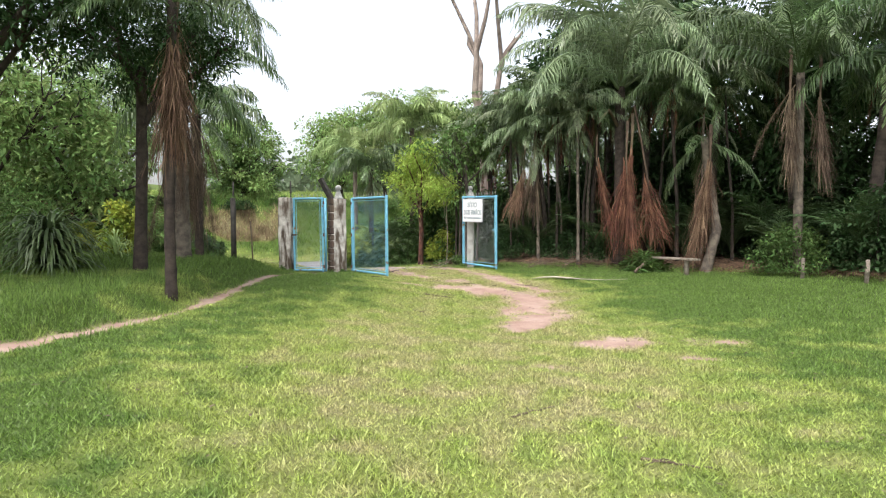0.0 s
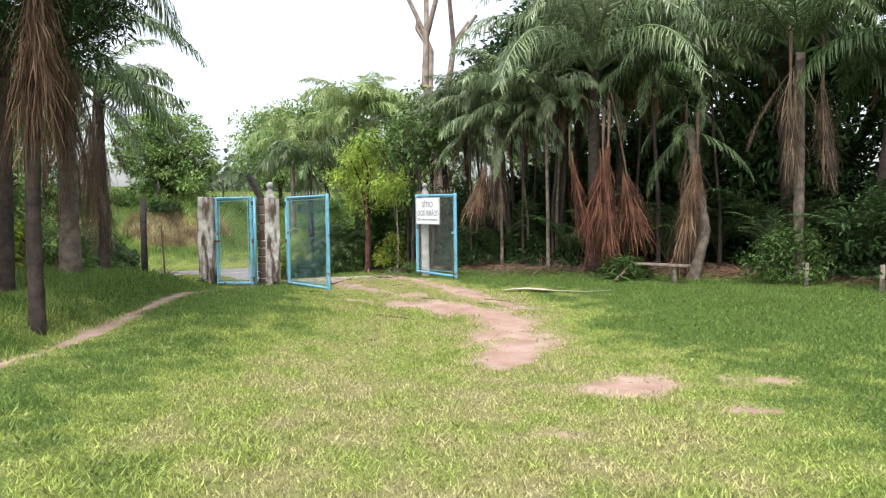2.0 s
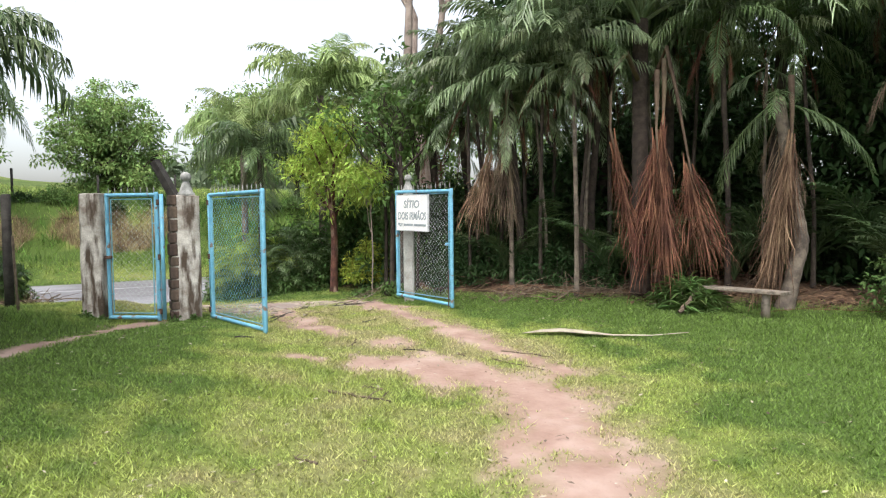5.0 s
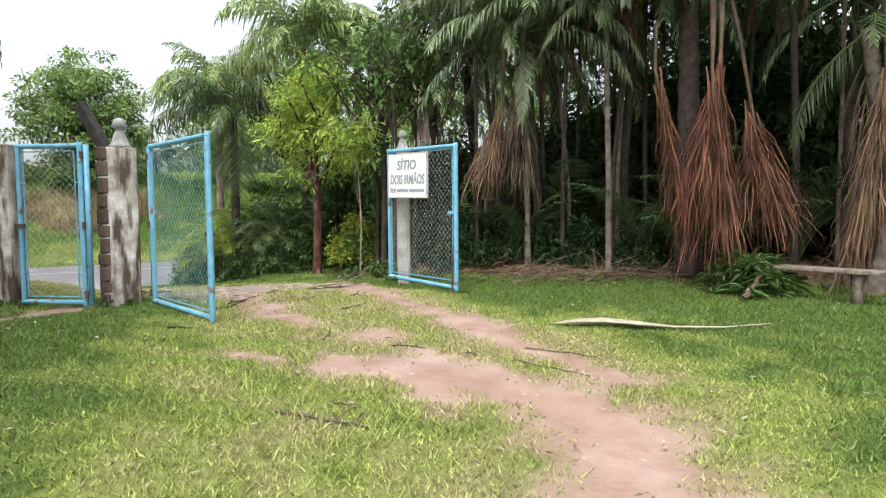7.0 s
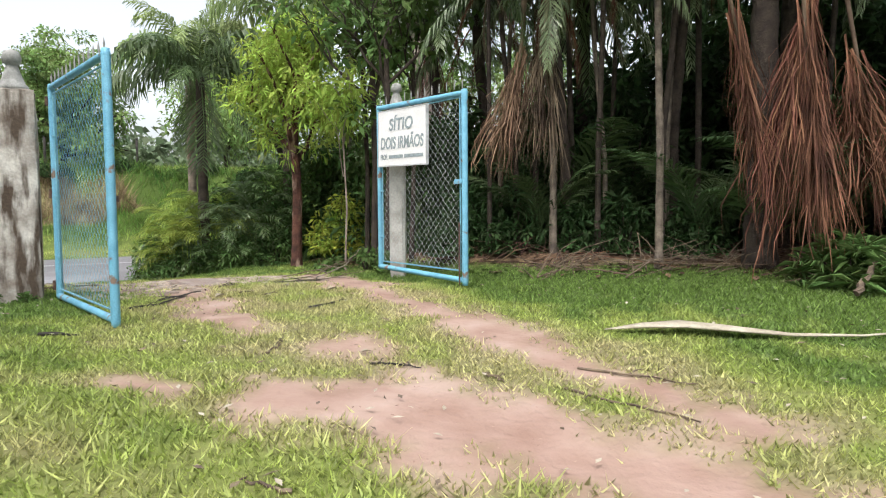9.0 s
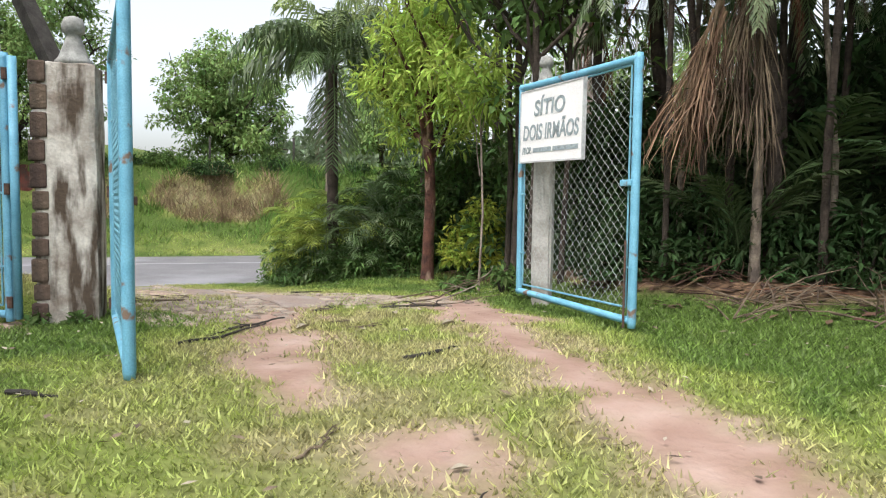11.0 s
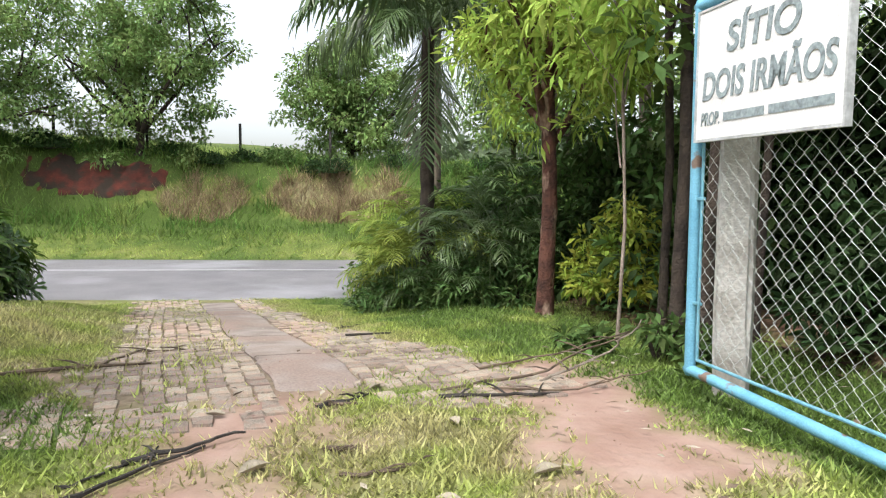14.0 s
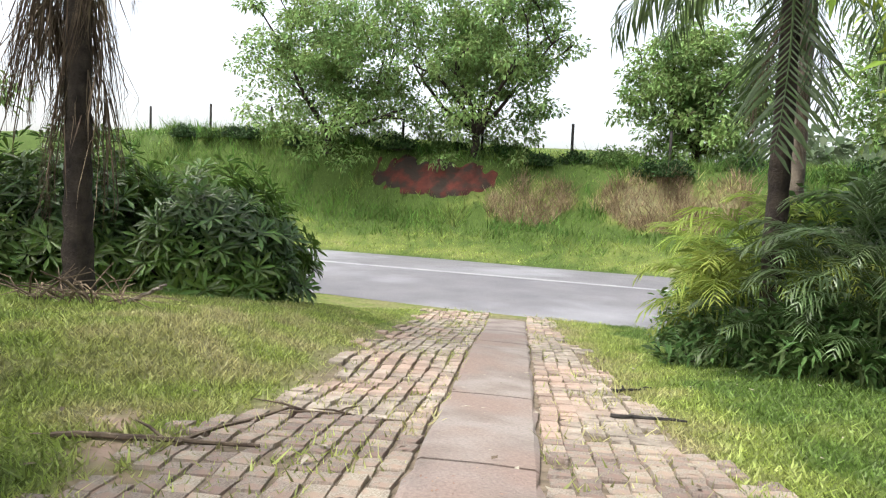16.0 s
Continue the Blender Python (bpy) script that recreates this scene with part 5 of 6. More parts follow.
# ---- the grove on the right of the lawn ----
palm("tall palm with arching fronds and rust-red dead skirt", 4.15, -0.75, 4.75, 0.15, 0.12, 4.6, [("up", 4), ("plume", 13), ("plume_low", 6)], seed=1, bark=M_BARK_DARK, mat=M_FROND_GREY)
palm("tall palm with arching fronds at the grove's edge", 7.75, -3.0, 4.6, 0.10, 0.09, 3.7, [("up", 4), ("plume", 11), ("plume_low", 4)], mat=M_FROND, bark=M_BARK_PALM, seed=2, dead=3, dead_mat=M_DEAD_GREY, dead_size=0.45, dead_from=0.6)
palm("palm with a curved pale trunk beside the bench", 6.0, -1.95, 3.3, 0.12, 0.09, 1.7, [("hang", 3), ("low", 2)], seed=3, dead=9, dead_mat=M_DEAD_GREY, dead_from=0.8, curve=(0.28, 0.0), lean=(0.05, 0.3), bark=M_BARK_PALM)
for k, (x, y, top, r, s) in enumerate(((3.1, -0.6, 4.2, 0.036, 1.8), (3.6, 0.4, 4.8, 0.06, 2.0), (2.3, 0.55, 3.8, 0.06, 2.2), (5.1, 0.6, 5.5, 0.09, 2.6), (6.6, -0.4, 5.0, 0.09, 2.6), (1.5, 1.6, 3.5, 0.07, 2.0),
                                       (2.9, 2.2, 4.6, 0.09, 2.5), (9.3, -3.2, 5.0, 0.12, 2.7), (8.4, -1.2, 5.8, 0.12, 3.0), (10.8, -4.6, 5.2, 0.12, 2.8), (4.4, 2.6, 6.6, 0.1, 3.0), (0.9, 3.4, 3.6, 0.08, 2.0), (2.6, 0.1, 4.2, 0.03, 1.7), (3.3, -0.1, 4.6, 0.032, 1.8), (1.7, 0.7, 4.0, 0.03, 1.7), (4.0, 0.6, 4.8, 0.035, 1.8), (2.0, 1.0, 4.4, 0.035, 1.8), (5.6, -0.9, 4.8, 0.04, 1.8))):
    palm("slender dark-trunked palm in the shaded grove", x, y, top, r * 1.15, r, s, [("up", 3), ("pinnate", 4), ("mid", 3), ("low", 4), ("hang", 2)], seed=20 + k, mat=(M_FROND_GREY if x < 4.2 and k < 13 else M_FROND), dead=4 if k % 2 else 2, dead_mat=M_DEAD, lean=(0.25 * math.sin(k * 2.1), 0.2 * math.cos(k * 1.3)), bark=M_BARK_DARK if k else M_BARK_PALM)

for k, (x, y) in enumerate(((1.35, 0.55), (1.55, 1.1), (2.45, 0.9), (2.75, 0.35), (3.0, 1.0), (3.45, 0.2), (3.8, 1.2), (4.7, 0.1), (5.4, 0.2), (6.2, -0.9), (6.9, -1.2), (2.1, 0.3))):
    palm("thin bare-stemmed palm crowded in the grove", x, y, 3.6 + 1.2 * ((k * 0.37) % 1), 0.03 + 0.008 * (k % 3), 0.025, 1.5, [("pinnate", 4), ("hang", 2)], mat=M_FROND_GREY if k % 2 else M_FROND, seed=140 + k, dead=2, dead_mat=M_DEAD_GREY, lean=(0.2 * math.sin(k * 1.7), 0.1), bark=(M_BARK_DARK, M_BARK_PALM)[k % 2])

# the big bunches of dead rust-brown fronds
def dead_bunch(top, low, spread_m, n, mat, seed, label="bunch of dry rust-brown palm fronds hanging down", arch=((0.05, 0.12, 0.9), (0.02, 0.03, 0.35)), name="dead_frond", skirt=False):
    """Collapsed fronds hanging from top towards low; arch: the way of their stalk, from the trunk to the top."""
    t = thing("dead_frond_bunch", label, "dead fronds", top, 0, "hanging dead fronds")
    rng = random.Random(seed)
    a, b = Vector(top), Vector(low)
    ln = (b - a).length
    way = [*arch, (0, 0, 0), tuple((b - a) * 0.4)]
    part("stalk", Shape().tube(way, [0.045 - 0.032 * k / (len(way) - 1) for k in range(len(way))], 6, rough=0.2).mesh("stalk", M_DEAD_GREY, True), t)
    for i in range(max(3, round(n * 0.6))):
        o = Vector((rng.gauss(0, 0.04), rng.gauss(0, 0.04), rng.uniform(-0.25, 0.08)))
        d = ((b - a) + Vector((rng.gauss(0, 1), rng.gauss(0, 1), 0)) * spread_m * 1.0 - o) * rng.uniform(0.78, 1.08)
        sh = Shape().tube([o, o + d * 0.35, o + d * 0.72], [0.014, 0.009, 0.003], 4)
        for q in range(64):
            s = 0.02 + 0.66 * (q / 64) ** 0.9
            az, out = rng.uniform(0, 2 * math.pi), spread_m * rng.uniform(0.5, 1.7) * ((1.25 - 0.8 * s) if skirt else (0.35 + 0.9 * s))
            lat = Vector((math.cos(az), math.sin(az), 0))
            p0 = o + d * s
            stray = Vector((rng.gauss(0, 1), rng.gauss(0, 1), rng.gauss(0, 0.5))) * 0.03 * ln
            p1 = p0 + lat * out * 0.75 + d * 0.13 + stray * 0.4
            p2 = p0 + lat * out * 1.0 + d * rng.uniform(0.2, 0.36) + stray
            p3 = p2 + lat * rng.gauss(0, 0.03) + Vector((rng.gauss(0, 0.03), rng.gauss(0, 0.03), -ln * rng.uniform(0.06, 0.12)))
            w = Vector((-lat.y, lat.x, rng.uniform(-0.4, 0.4))) * rng.uniform(0.0035, 0.0075)
            m = len(sh.v)
            sh.v += [p0 - w * 0.5, p0 + w * 0.5, p1 + w, p1 - w, p2 + w * 0.8, p2 - w * 0.8, p3]
            sh.f += [(m, m + 1, m + 2, m + 3), (m + 3, m + 2, m + 4, m + 5), (m + 5, m + 4, m + 6)]
        tagged(part(name, sh.mesh("dead_frond", mat), t), kind="stuff")


dead_bunch((3.45, -1.45, 2.85), (3.9, -1.5, 0.75), 0.1, 6, M_DEAD, 51, arch=((0.7, 0.7, 0.8), (0.35, 0.3, 1.25), (0.1, 0.05, 1.0), (0.0, 0.0, 0.5)))
dead_bunch((4.35, -1.3, 3.1), (3.95, -1.5, 0.25), 0.16, 12, M_DEAD, 52)
dead_bunch((4.2, -1.4, 2.9), (4.25, -1.6, 0.4), 0.16, 8, M_DEAD, 55)
dead_bunch((4.72, -1.4, 2.4), (5.0, -1.6, 0.5), 0.3, 11, M_DEAD, 53, arch=((-0.4, 0.5, 1.3), (-0.27, 0.25, 1.8), (-0.15, 0.1, 1.0)))
dead_bunch((1.7, 0.15, 2.75), (1.4, -0.1, 1.15), 0.14, 10, M_SKIRT, 54, "bunch of dry brown palm fronds beside the gate")
dead_bunch((2.0, 0.25, 3.1), (1.85, 0.0, 1.2), 0.16, 8, M_DEAD_GREY, 57, "bunch of dry grey-brown palm fronds beside the gate")
dead_bunch((6.1, -1.95, 2.7), (5.75, -2.1, 0.15), 0.13, 16, M_SKIRT, 56, "bunch of dry grey palm fronds on a curved trunk", skirt=True)
dead_bunch((7.45, -3.2, 4.2), (7.5, -3.2, 1.7), 0.13, 7, M_DEAD_GREY, 58, "bunch of dry grey palm fronds on a tall palm", skirt=True)
dead_bunch((8.1, -3.2, 4.1), (8.05, -3.3, 1.9), 0.13, 7, M_DEAD_GREY, 59, "bunch of dry grey palm fronds on a tall palm", skirt=True)
dead_bunch((-5.7, -5.2, 4.5), (-5.75, -5.15, 2.2), 0.14, 10, M_SKIRT, 60, "brown skirt of dead fronds down a palm trunk", skirt=True)
dead_bunch((-5.75, -4.85, 4.6), (-5.9, -4.9, 2.6), 0.15, 9, M_SKIRT, 61, "brown skirt of dead fronds down a palm trunk", skirt=True)
dead_bunch((-7.5, -0.43, 3.9), (-7.58, -0.5, 1.3), 0.17, 11, M_DEAD_GREY, 62, "shaggy grey skirt of dead fronds by the drive", skirt=True)
dead_bunch((-7.42, -0.28, 3.4), (-7.45, -0.3, 0.8), 0.14, 8, M_DEAD_GREY, 63, "shaggy grey skirt of dead fronds by the drive", skirt=True)

# undergrowth
rng_u = random.Random(7)
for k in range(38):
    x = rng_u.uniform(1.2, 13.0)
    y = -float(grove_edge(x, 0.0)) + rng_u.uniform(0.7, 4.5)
    palm("low palm seedling in the undergrowth, darkened as in shade", x, y, ground_z(x, y) + 0.2, 0.05, 0.05, rng_u.uniform(1.1, 2.3), [("clump", rng_u.choice((6, 7, 8)))], seed=100 + k, name="palm_seedling", mat=M_FROND_SHADED)
for k in range(16):
    x = 0.9 + k * 0.85
    y = -float(grove_edge(x, 0.0)) + 4.6 + 0.8 * math.sin(k * 1.9)
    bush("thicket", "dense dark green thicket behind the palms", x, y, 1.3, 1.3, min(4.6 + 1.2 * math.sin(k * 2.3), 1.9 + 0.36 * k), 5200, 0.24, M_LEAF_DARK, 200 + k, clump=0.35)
for k in range(7):
    x = 5.0 + k * 1.7
    y = -float(grove_edge(x, 0.0)) + 8.5
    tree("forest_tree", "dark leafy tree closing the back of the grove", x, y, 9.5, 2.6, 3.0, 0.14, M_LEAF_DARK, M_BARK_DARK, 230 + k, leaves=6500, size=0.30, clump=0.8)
bush("shrub", "green leafy shrub at the grove's edge", 7.6, -2.9, 0.8, 0.6, 1.25, 4200, 0.10, M_LEAF_MID, 260)
bush("shrub", "broad-leaved green shrub by the fence posts", 9.2, -3.5, 0.9, 0.9, 2.1, 4200, 0.15, M_LEAF_DARK, 261)
bush("shrub", "spiky grey-green shrub beside the bench", 4.55, -1.75, 0.5, 0.4, 0.6, 1500, 0.22, M_LEAF_MID, 262, per=14, slim=0.14, rosette=True)

for k, (x, y, h) in enumerate(((1.3, 2.0, 2.4), (2.3, 1.9, 2.2), (0.8, 2.9, 2.4), (3.2, 1.4, 2.6))):
    bush("thicket", "dark small-leaved thicket inside the grove", x, y, 0.8, 0.7, h, 4200, 0.15, M_LEAF_DARK, 270 + k)

for k, (x, y, s) in enumerate(((1.0, 0.75, 0.4), (1.65, 0.6, 0.5), (2.3, 0.5, 0.45), (2.95, 0.15, 0.45), (1.35, 1.2, 0.6), (3.7, -0.1, 0.45))):
    bush("shrub", "low dark leafy undergrowth at the grove's edge", x, y, s, s * 0.7, s * 1.7, 1500, 0.12, M_LEAF_DARK, 280 + k, slim=0.3)

# ---- between gate and road ----
p1 = palm("palm with drooping grey-green fronds above the fern clump", -3.3, 4.15, 3.05, 0.10, 0.07, 1.8, [("pinnate", 9), ("pinnate_low", 8), ("hang", 2)], mat=M_FROND, bark=M_BARK_DARK, seed=5, dead=5, dead_mat=M_DEAD_GREY, dead_from=0.3)
for k, (az, s, dz) in enumerate(((-62, 1.5, 0.0), (-5, 1.2, 0.05), (140, 1.2, 0.1))):
    part("frond", frond_mesh("vee", M_FROND, k % 3), p1, "old dark frond hanging down the trunk" if k == 0 else "", pose(0.1 * math.cos(radians(az)), 0.1 * math.sin(radians(az)), 3.0 - ground_z(-3.3, 4.15) + dz, 0, 0, az) @ Matrix.Scale(s, 4))
palm("tall slim palm behind the gate", -2.0, 5.1, 4.5, 0.10, 0.08, 2.3, [("up", 3), ("pinnate", 9), ("pinnate_low", 7)], mat=M_FROND_PALE, seed=6)
palm("slim palm behind the gate", -0.9, 5.8, 4.4, 0.09, 0.08, 2.2, [("up", 3), ("pinnate", 8), ("pinnate_low", 7)], mat=M_FROND_PALE, seed=7)
palm("slim palm near the road", -4.4, 7.0, 3.9, 0.09, 0.08, 2.1, [("up", 3), ("pinnate", 8), ("pinnate_low", 7)], mat=M_FROND_PALE, seed=8)
for k, (x, y, r, h, n, s, mt) in enumerate(((-4.2, 5.4, 0.35, 0.85, 22, 0.5, M_FROND_LIME), (-4.0, 5.1, 0.5, 1.3, 34, 0.75, M_FROND_LIME), (-3.65, 4.6, 0.5, 1.3, 34, 0.75, M_FROND_LIME), (-3.3, 4.05, 0.5, 1.15, 34, 0.8, M_FROND_LIME),
                                               (-3.05, 3.75, 0.35, 0.6, 20, 0.6, M_FROND), (-2.75, 4.2, 0.5, 1.3, 26, 0.85, M_FROND), (-3.4, 5.0, 0.6, 1.5, 34, 0.75, M_FROND_LIME), (-2.3, 3.9, 0.5, 1.2, 26, 0.8, M_FROND))):
    areca("feathery yellow-green palm clump by the drive" if mt is M_FROND_LIME else "feathery green palm clump by the drive", x, y, r, h, n, s, mt, 300 + k)
bush("shrub", "dense dark shrub under the palm clump", -4.35, 5.3, 0.55, 0.65, 1.0, 6500, 0.10, M_LEAF_HEDGE, 310)
bush("shrub", "dense dark shrub behind the palm clump", -2.9, 5.6, 1.3, 0.9, 1.9, 6000, 0.14, M_LEAF_DEEP, 311)
for k, (x, y, rx, h) in enumerate(((-3.5, 3.95, 0.55, 0.55), (-2.7, 3.6, 0.6, 0.6), (-2.0, 3.8, 0.6, 0.9), (-1.9, 4.4, 0.7, 1.6), (-2.6, 4.9, 0.8, 2.0))):
    bush("shrub", "dark leafy undergrowth at the foot of the palm clump", x, y, rx, rx * 0.8, h, 2600, 0.12, M_LEAF_DEEP, 390 + k, slim=0.28)
tree("young_tree", "young tree with flaking red bark and bright leaves", -1.5, 2.95, 4.2, 0.78, 2.4, 0.085, M_LEAF_LIGHT, M_BARK_RED, 312, leaves=6400, size=0.14, clump=0.2, per=20, slim=0.26, forks=6, low=0.7, levels=2, fill=0.5, base=1.75)
tree("sapling", "thin green sapling beside the gate", -0.55, 1.3, 3.2, 0.7, 2.0, 0.014, M_LEAF_LIGHT, M_BARK_GREY, 313, leaves=900, size=0.14, clump=0.22, slim=0.3, levels=1)
bush("shrub", "yellow-green leafy shrub beside the gate", -0.85, 3.05, 0.5, 0.5, 1.25, 2800, 0.10, M_LEAF_YELLOW, 314, low=0.3)
bush("thicket", "dark thicket behind the gate pillar", 0.3, 3.2, 1.2, 1.0, 2.6, 6500, 0.16, M_LEAF_DEEP, 315)
bush("thicket", "dark thicket behind the young tree", -1.0, 4.6, 1.3, 0.9, 2.4, 6500, 0.16, M_LEAF_DEEP, 316)
tree("tall_bare_tree", "tall pale-barked tree with mostly bare limbs", 0.55, 8.5, 16.0, 1.6, 5.2, 0.30, M_LEAF_TREE, M_BARK_GREY, 317, leaves=300, size=0.12, forks=3, low=1.38, spread_k=0.8)
star_hedge("large hedge of star-shaped glossy leaves beside the drive", -8.5, 1.3, 1.1, 1.1, 1.45, 720, 0.22, M_LEAF_HEDGE, 320)
star_hedge("large hedge of star-shaped glossy leaves beside the palm", -9.3, -0.05, 1.25, 1.1, 1.55, 680, 0.22, M_LEAF_HEDGE, 321)
star_hedge("hedge of star-shaped glossy leaves towards the road", -10.3, 1.6, 1.2, 1.2, 1.4, 480, 0.22, M_LEAF_HEDGE, 322)
palm("palm with a shaggy skirt of dead fronds by the drive", -7.4, -0.33, 4.3, 0.12, 0.09, 2.4, [("up", 3), ("pinnate", 8), ("pinnate_low", 7), ("hang", 3)], seed=9, bark=M_BARK_DARK, dead=12, dead_mat=M_DEAD_GREY, dead_from=1.8, dead_size=0.65)

# fallen fronds and brush by the palm and by the gate
def fallen_frond(x, y, turn, size, mat, label):
    z = ground_z(x, y)
    dx, dy = math.cos(radians(turn)) * size, math.sin(radians(turn)) * size
    tilt = math.degrees(math.atan2(z - ground_z(x + dx, y + dy), size))
    o = new("fallen_frond", frond_mesh("strand", mat, int(abs(x * 10)) % 3))
    o.matrix_basis = pose(x, y, z + 0.09, 0, tilt, turn) @ Matrix.Diagonal((size, size, size * 0.35, 1))
    return tagged(o, label, "dead frond")


for k, (x, y, a, s) in enumerate(((-6.6, -0.9, 35, 1.3), (-6.9, -0.7, -10, 1.2), (-6.2, -1.0, 60, 1.0), (-6.4, -0.2, 10, 0.9))):
    fallen_frond(x, y, a, s, M_DEAD_GREY, "dry grey palm frond lying on the grass by the palm")
for k, (x, y, a, s) in enumerate(((2.0, -0.2, 10, 1.4), (2.9, -0.6, -20, 1.3), (2.3, -0.1, -40, 1.2), (3.6, -0.9, 160, 1.2), (6.5, -2.4, 190, 1.2), (5.4, -1.2, 200, 1.4), (7.0, -2.9, 150, 1.0))):
    fallen_frond(x, y, a, s, M_DEAD_GREY if k % 2 else M_DEAD, "dry brown palm frond lying on the grove floor")
stick("fallen_branch", "thin bare branch arching off the ground by the sapling", [(-1.15, 0.0, 0), (-0.7, 0.45, 0.06), (-0.2, 0.95, 0.25)], 0.007, 0.004, M_TWIG, 3, 40)
stick("fallen_branch", "thin bare branch by the gate pillar", [(-0.75, -0.1, 0), (-0.45, 0.3, 0.1), (-0.25, 0.3, 0.3)], 0.008, 0.004, M_WOOD, 4, 41)
stick("fallen_branch", "thin bare branch on the red soil", [(-0.95, -0.35, 0), (-0.5, -0.25, 0.02), (-0.2, 0.2, 0.05)], 0.007, 0.003, M_TWIG, 3, 42)
stick("fallen_branch", "dead stick leaning by the palm", [(-6.15, -0.25, 0.0), (-5.9, -0.05, 0.16)], 0.02, 0.012, M_WOOD, 1, 43)
for k, (x, y) in enumerate(((-0.15, 1.2), (0.05, 0.75), (-0.3, 1.9), (0.35, 1.3))):
    tree("slim_tree", "slim dark-trunked tree in the thicket behind the gate", x, y, 4.6, 0.9, 3.0, 0.05 - 0.006 * k, M_LEAF_MID, M_BARK_DARK, 370 + k, leaves=520, size=0.16, levels=2, fill=0.6, base=2.2, lean=(0.1 * math.sin(k * 3), 0.1), clump=0.3)
for k, (x, y, s) in enumerate(((-0.2, 0.75, 0.25), (-0.65, 0.9, 0.18), (0.1, 0.45, 0.2))):
    bush("weeds", "low tangle of weeds at the gate pillar's foot", x, y, s, s, s * 1.4, 260, 0.1, M_LEAF_MID, 380 + k, twigs=8)

def brush_pile(x, y, rx, ry, n, mat, seed, where="on the grove floor"):
    """Dead twigs and frond stalks heaped on the grove floor."""
    rng = random.Random(seed)
    sh = Shape()
    for _ in range(n):
        px_, py_, a, ln = x + rng.uniform(-rx, rx), y + rng.uniform(-ry, ry), rng.uniform(0, 2 * math.pi), rng.uniform(0.25, 0.8)
        ex, ey = px_ + math.cos(a) * ln, py_ + math.sin(a) * ln * 0.5
        p, e = Vector((px_, py_, ground_z(px_, py_) + 0.02)), Vector((ex, ey, ground_z(ex, ey) + rng.uniform(0.02, 0.3)))
        r = rng.uniform(0.004, 0.010)
        sh.tube([p, p.lerp(e, 0.5) + Vector((rng.uniform(-0.04, 0.04), 0, rng.uniform(0.0, 0.06))), e], [r, r * 0.8, r * 0.4], 5)
    return tagged(new("brush_pile", sh.mesh("brush_pile", mat)), "heap of dead twigs and frond stalks " + where, "brushwood", kind="stuff")


brush_pile(2.6, -0.45, 0.9, 0.3, 60, M_TWIG, 1)
brush_pile(3.3, -0.7, 0.7, 0.3, 40, M_TWIG, 2)
brush_pile(1.6, 0.35, 0.5, 0.3, 26, M_LITTER, 3)
brush_pile(5.2, -1.5, 1.0, 0.4, 40, M_TWIG, 4)
brush_pile(-6.3, -0.65, 0.45, 0.3, 46, M_DEAD_GREY, 5, "on the grass by the palm")

def leaf_litter(name, label, n, xr, yr, size, mat, keep, seed):
    rng = np.random.default_rng(seed)
    x, y = rng.uniform(*xr, n), rng.uniform(*yr, n)
    ok = keep(x, y, rng.random(n))
    c = np.stack([x[ok], y[ok], height(x[ok], y[ok]) + 0.03], -1)
    v, f = leaf_cloud(c, 0.01, 1, size, seed, 0.4, droop=0.0)
    v[:, 2] = np.repeat(c[:, 2], 4) + (v[:, 2] - np.repeat(c[:, 2], 4)) * 0.25
    return tagged(new(name, triangles_mesh(name, v, f, mat)), label, "leaf litter", kind="stuff")


leaf_litter("fallen_leaves", "scattered dry brown leaves on lawn and soil", 1500, (-4, 6), (-15, 1), 0.07, M_TWIG, lambda x, y, r: r > 0.35 * (1 - soil(x, y)) + 0.3, 91)
leaf_litter("fallen_leaves", "scattered pale dry leaves and straw bits", 900, (-4, 4), (-10, 4), 0.06, M_SPATHE, lambda x, y, r: r > 0.4, 92)
leaf_litter("grove_litter", "brown leaf litter on the grove floor", 9000, (0.5, 12), (-7, 5), 0.16, M_LITTER, lambda x, y, r: (grove_edge(x, y) > 0.0) & (grove_edge(x, y) < 4), 93)
leaf_litter("soil_clods", "small clods and pebbles on the bare soil", 2600, (-2.5, 3.2), (-10.5, 0.2), 0.022, M_CLOD, lambda x, y, r: soil(x, y) > 0.5, 94)

# ---- left of the lawn ----
palm("palm with a ringed trunk and brown dead skirt", -5.75, -5.0, 4.7, 0.16, 0.13, 2.8, [("up", 4), ("plume", 8), ("plume_low", 7), ("hang", 3)], seed=10, dead=14, dead_mat=M_DEAD_GREY, dead_from=1.6, dead_size=0.75)
palm("palm with a dark trunk and brown dead skirt", -4.4, -8.4, 4.9, 0.085, 0.075, 2.4, [("up", 4), ("mid", 6), ("low", 6)], seed=11, bark=M_BARK_DARK, lean=(0.12, 0.0))
dead_bunch((-4.3, -8.45, 4.3), (-4.36, -8.5, 1.9), 0.13, 12, M_SKIRT, 66, "brown skirt of dead fronds down a palm trunk", skirt=True)
dead_bunch((-4.25, -8.35, 4.5), (-4.2, -8.45, 2.3), 0.15, 9, M_SKIRT, 67, "brown skirt of dead fronds down a palm trunk", skirt=True)
tree("dark_tree", "dark ringed trunk with fine overhanging leaves", -5.65, -7.0, 5.4, 1.8, 3.8, 0.12, M_LEAF_DARK, M_BARK_DARK, 330, leaves=9000, size=0.11, lean=(0.15, -0.05), clump=0.3, fill=0.6, base=3.2, slim=0.35)
tree("dark_tree", "dark leafy tree overhanging the shaded bank", -6.9, -9.3, 6.5, 2.2, 3.6, 0.14, M_LEAF_DARK, M_BARK_DARK, 331, leaves=14000, size=0.12, clump=0.35, low=0.8, fill=0.75, base=3.3)
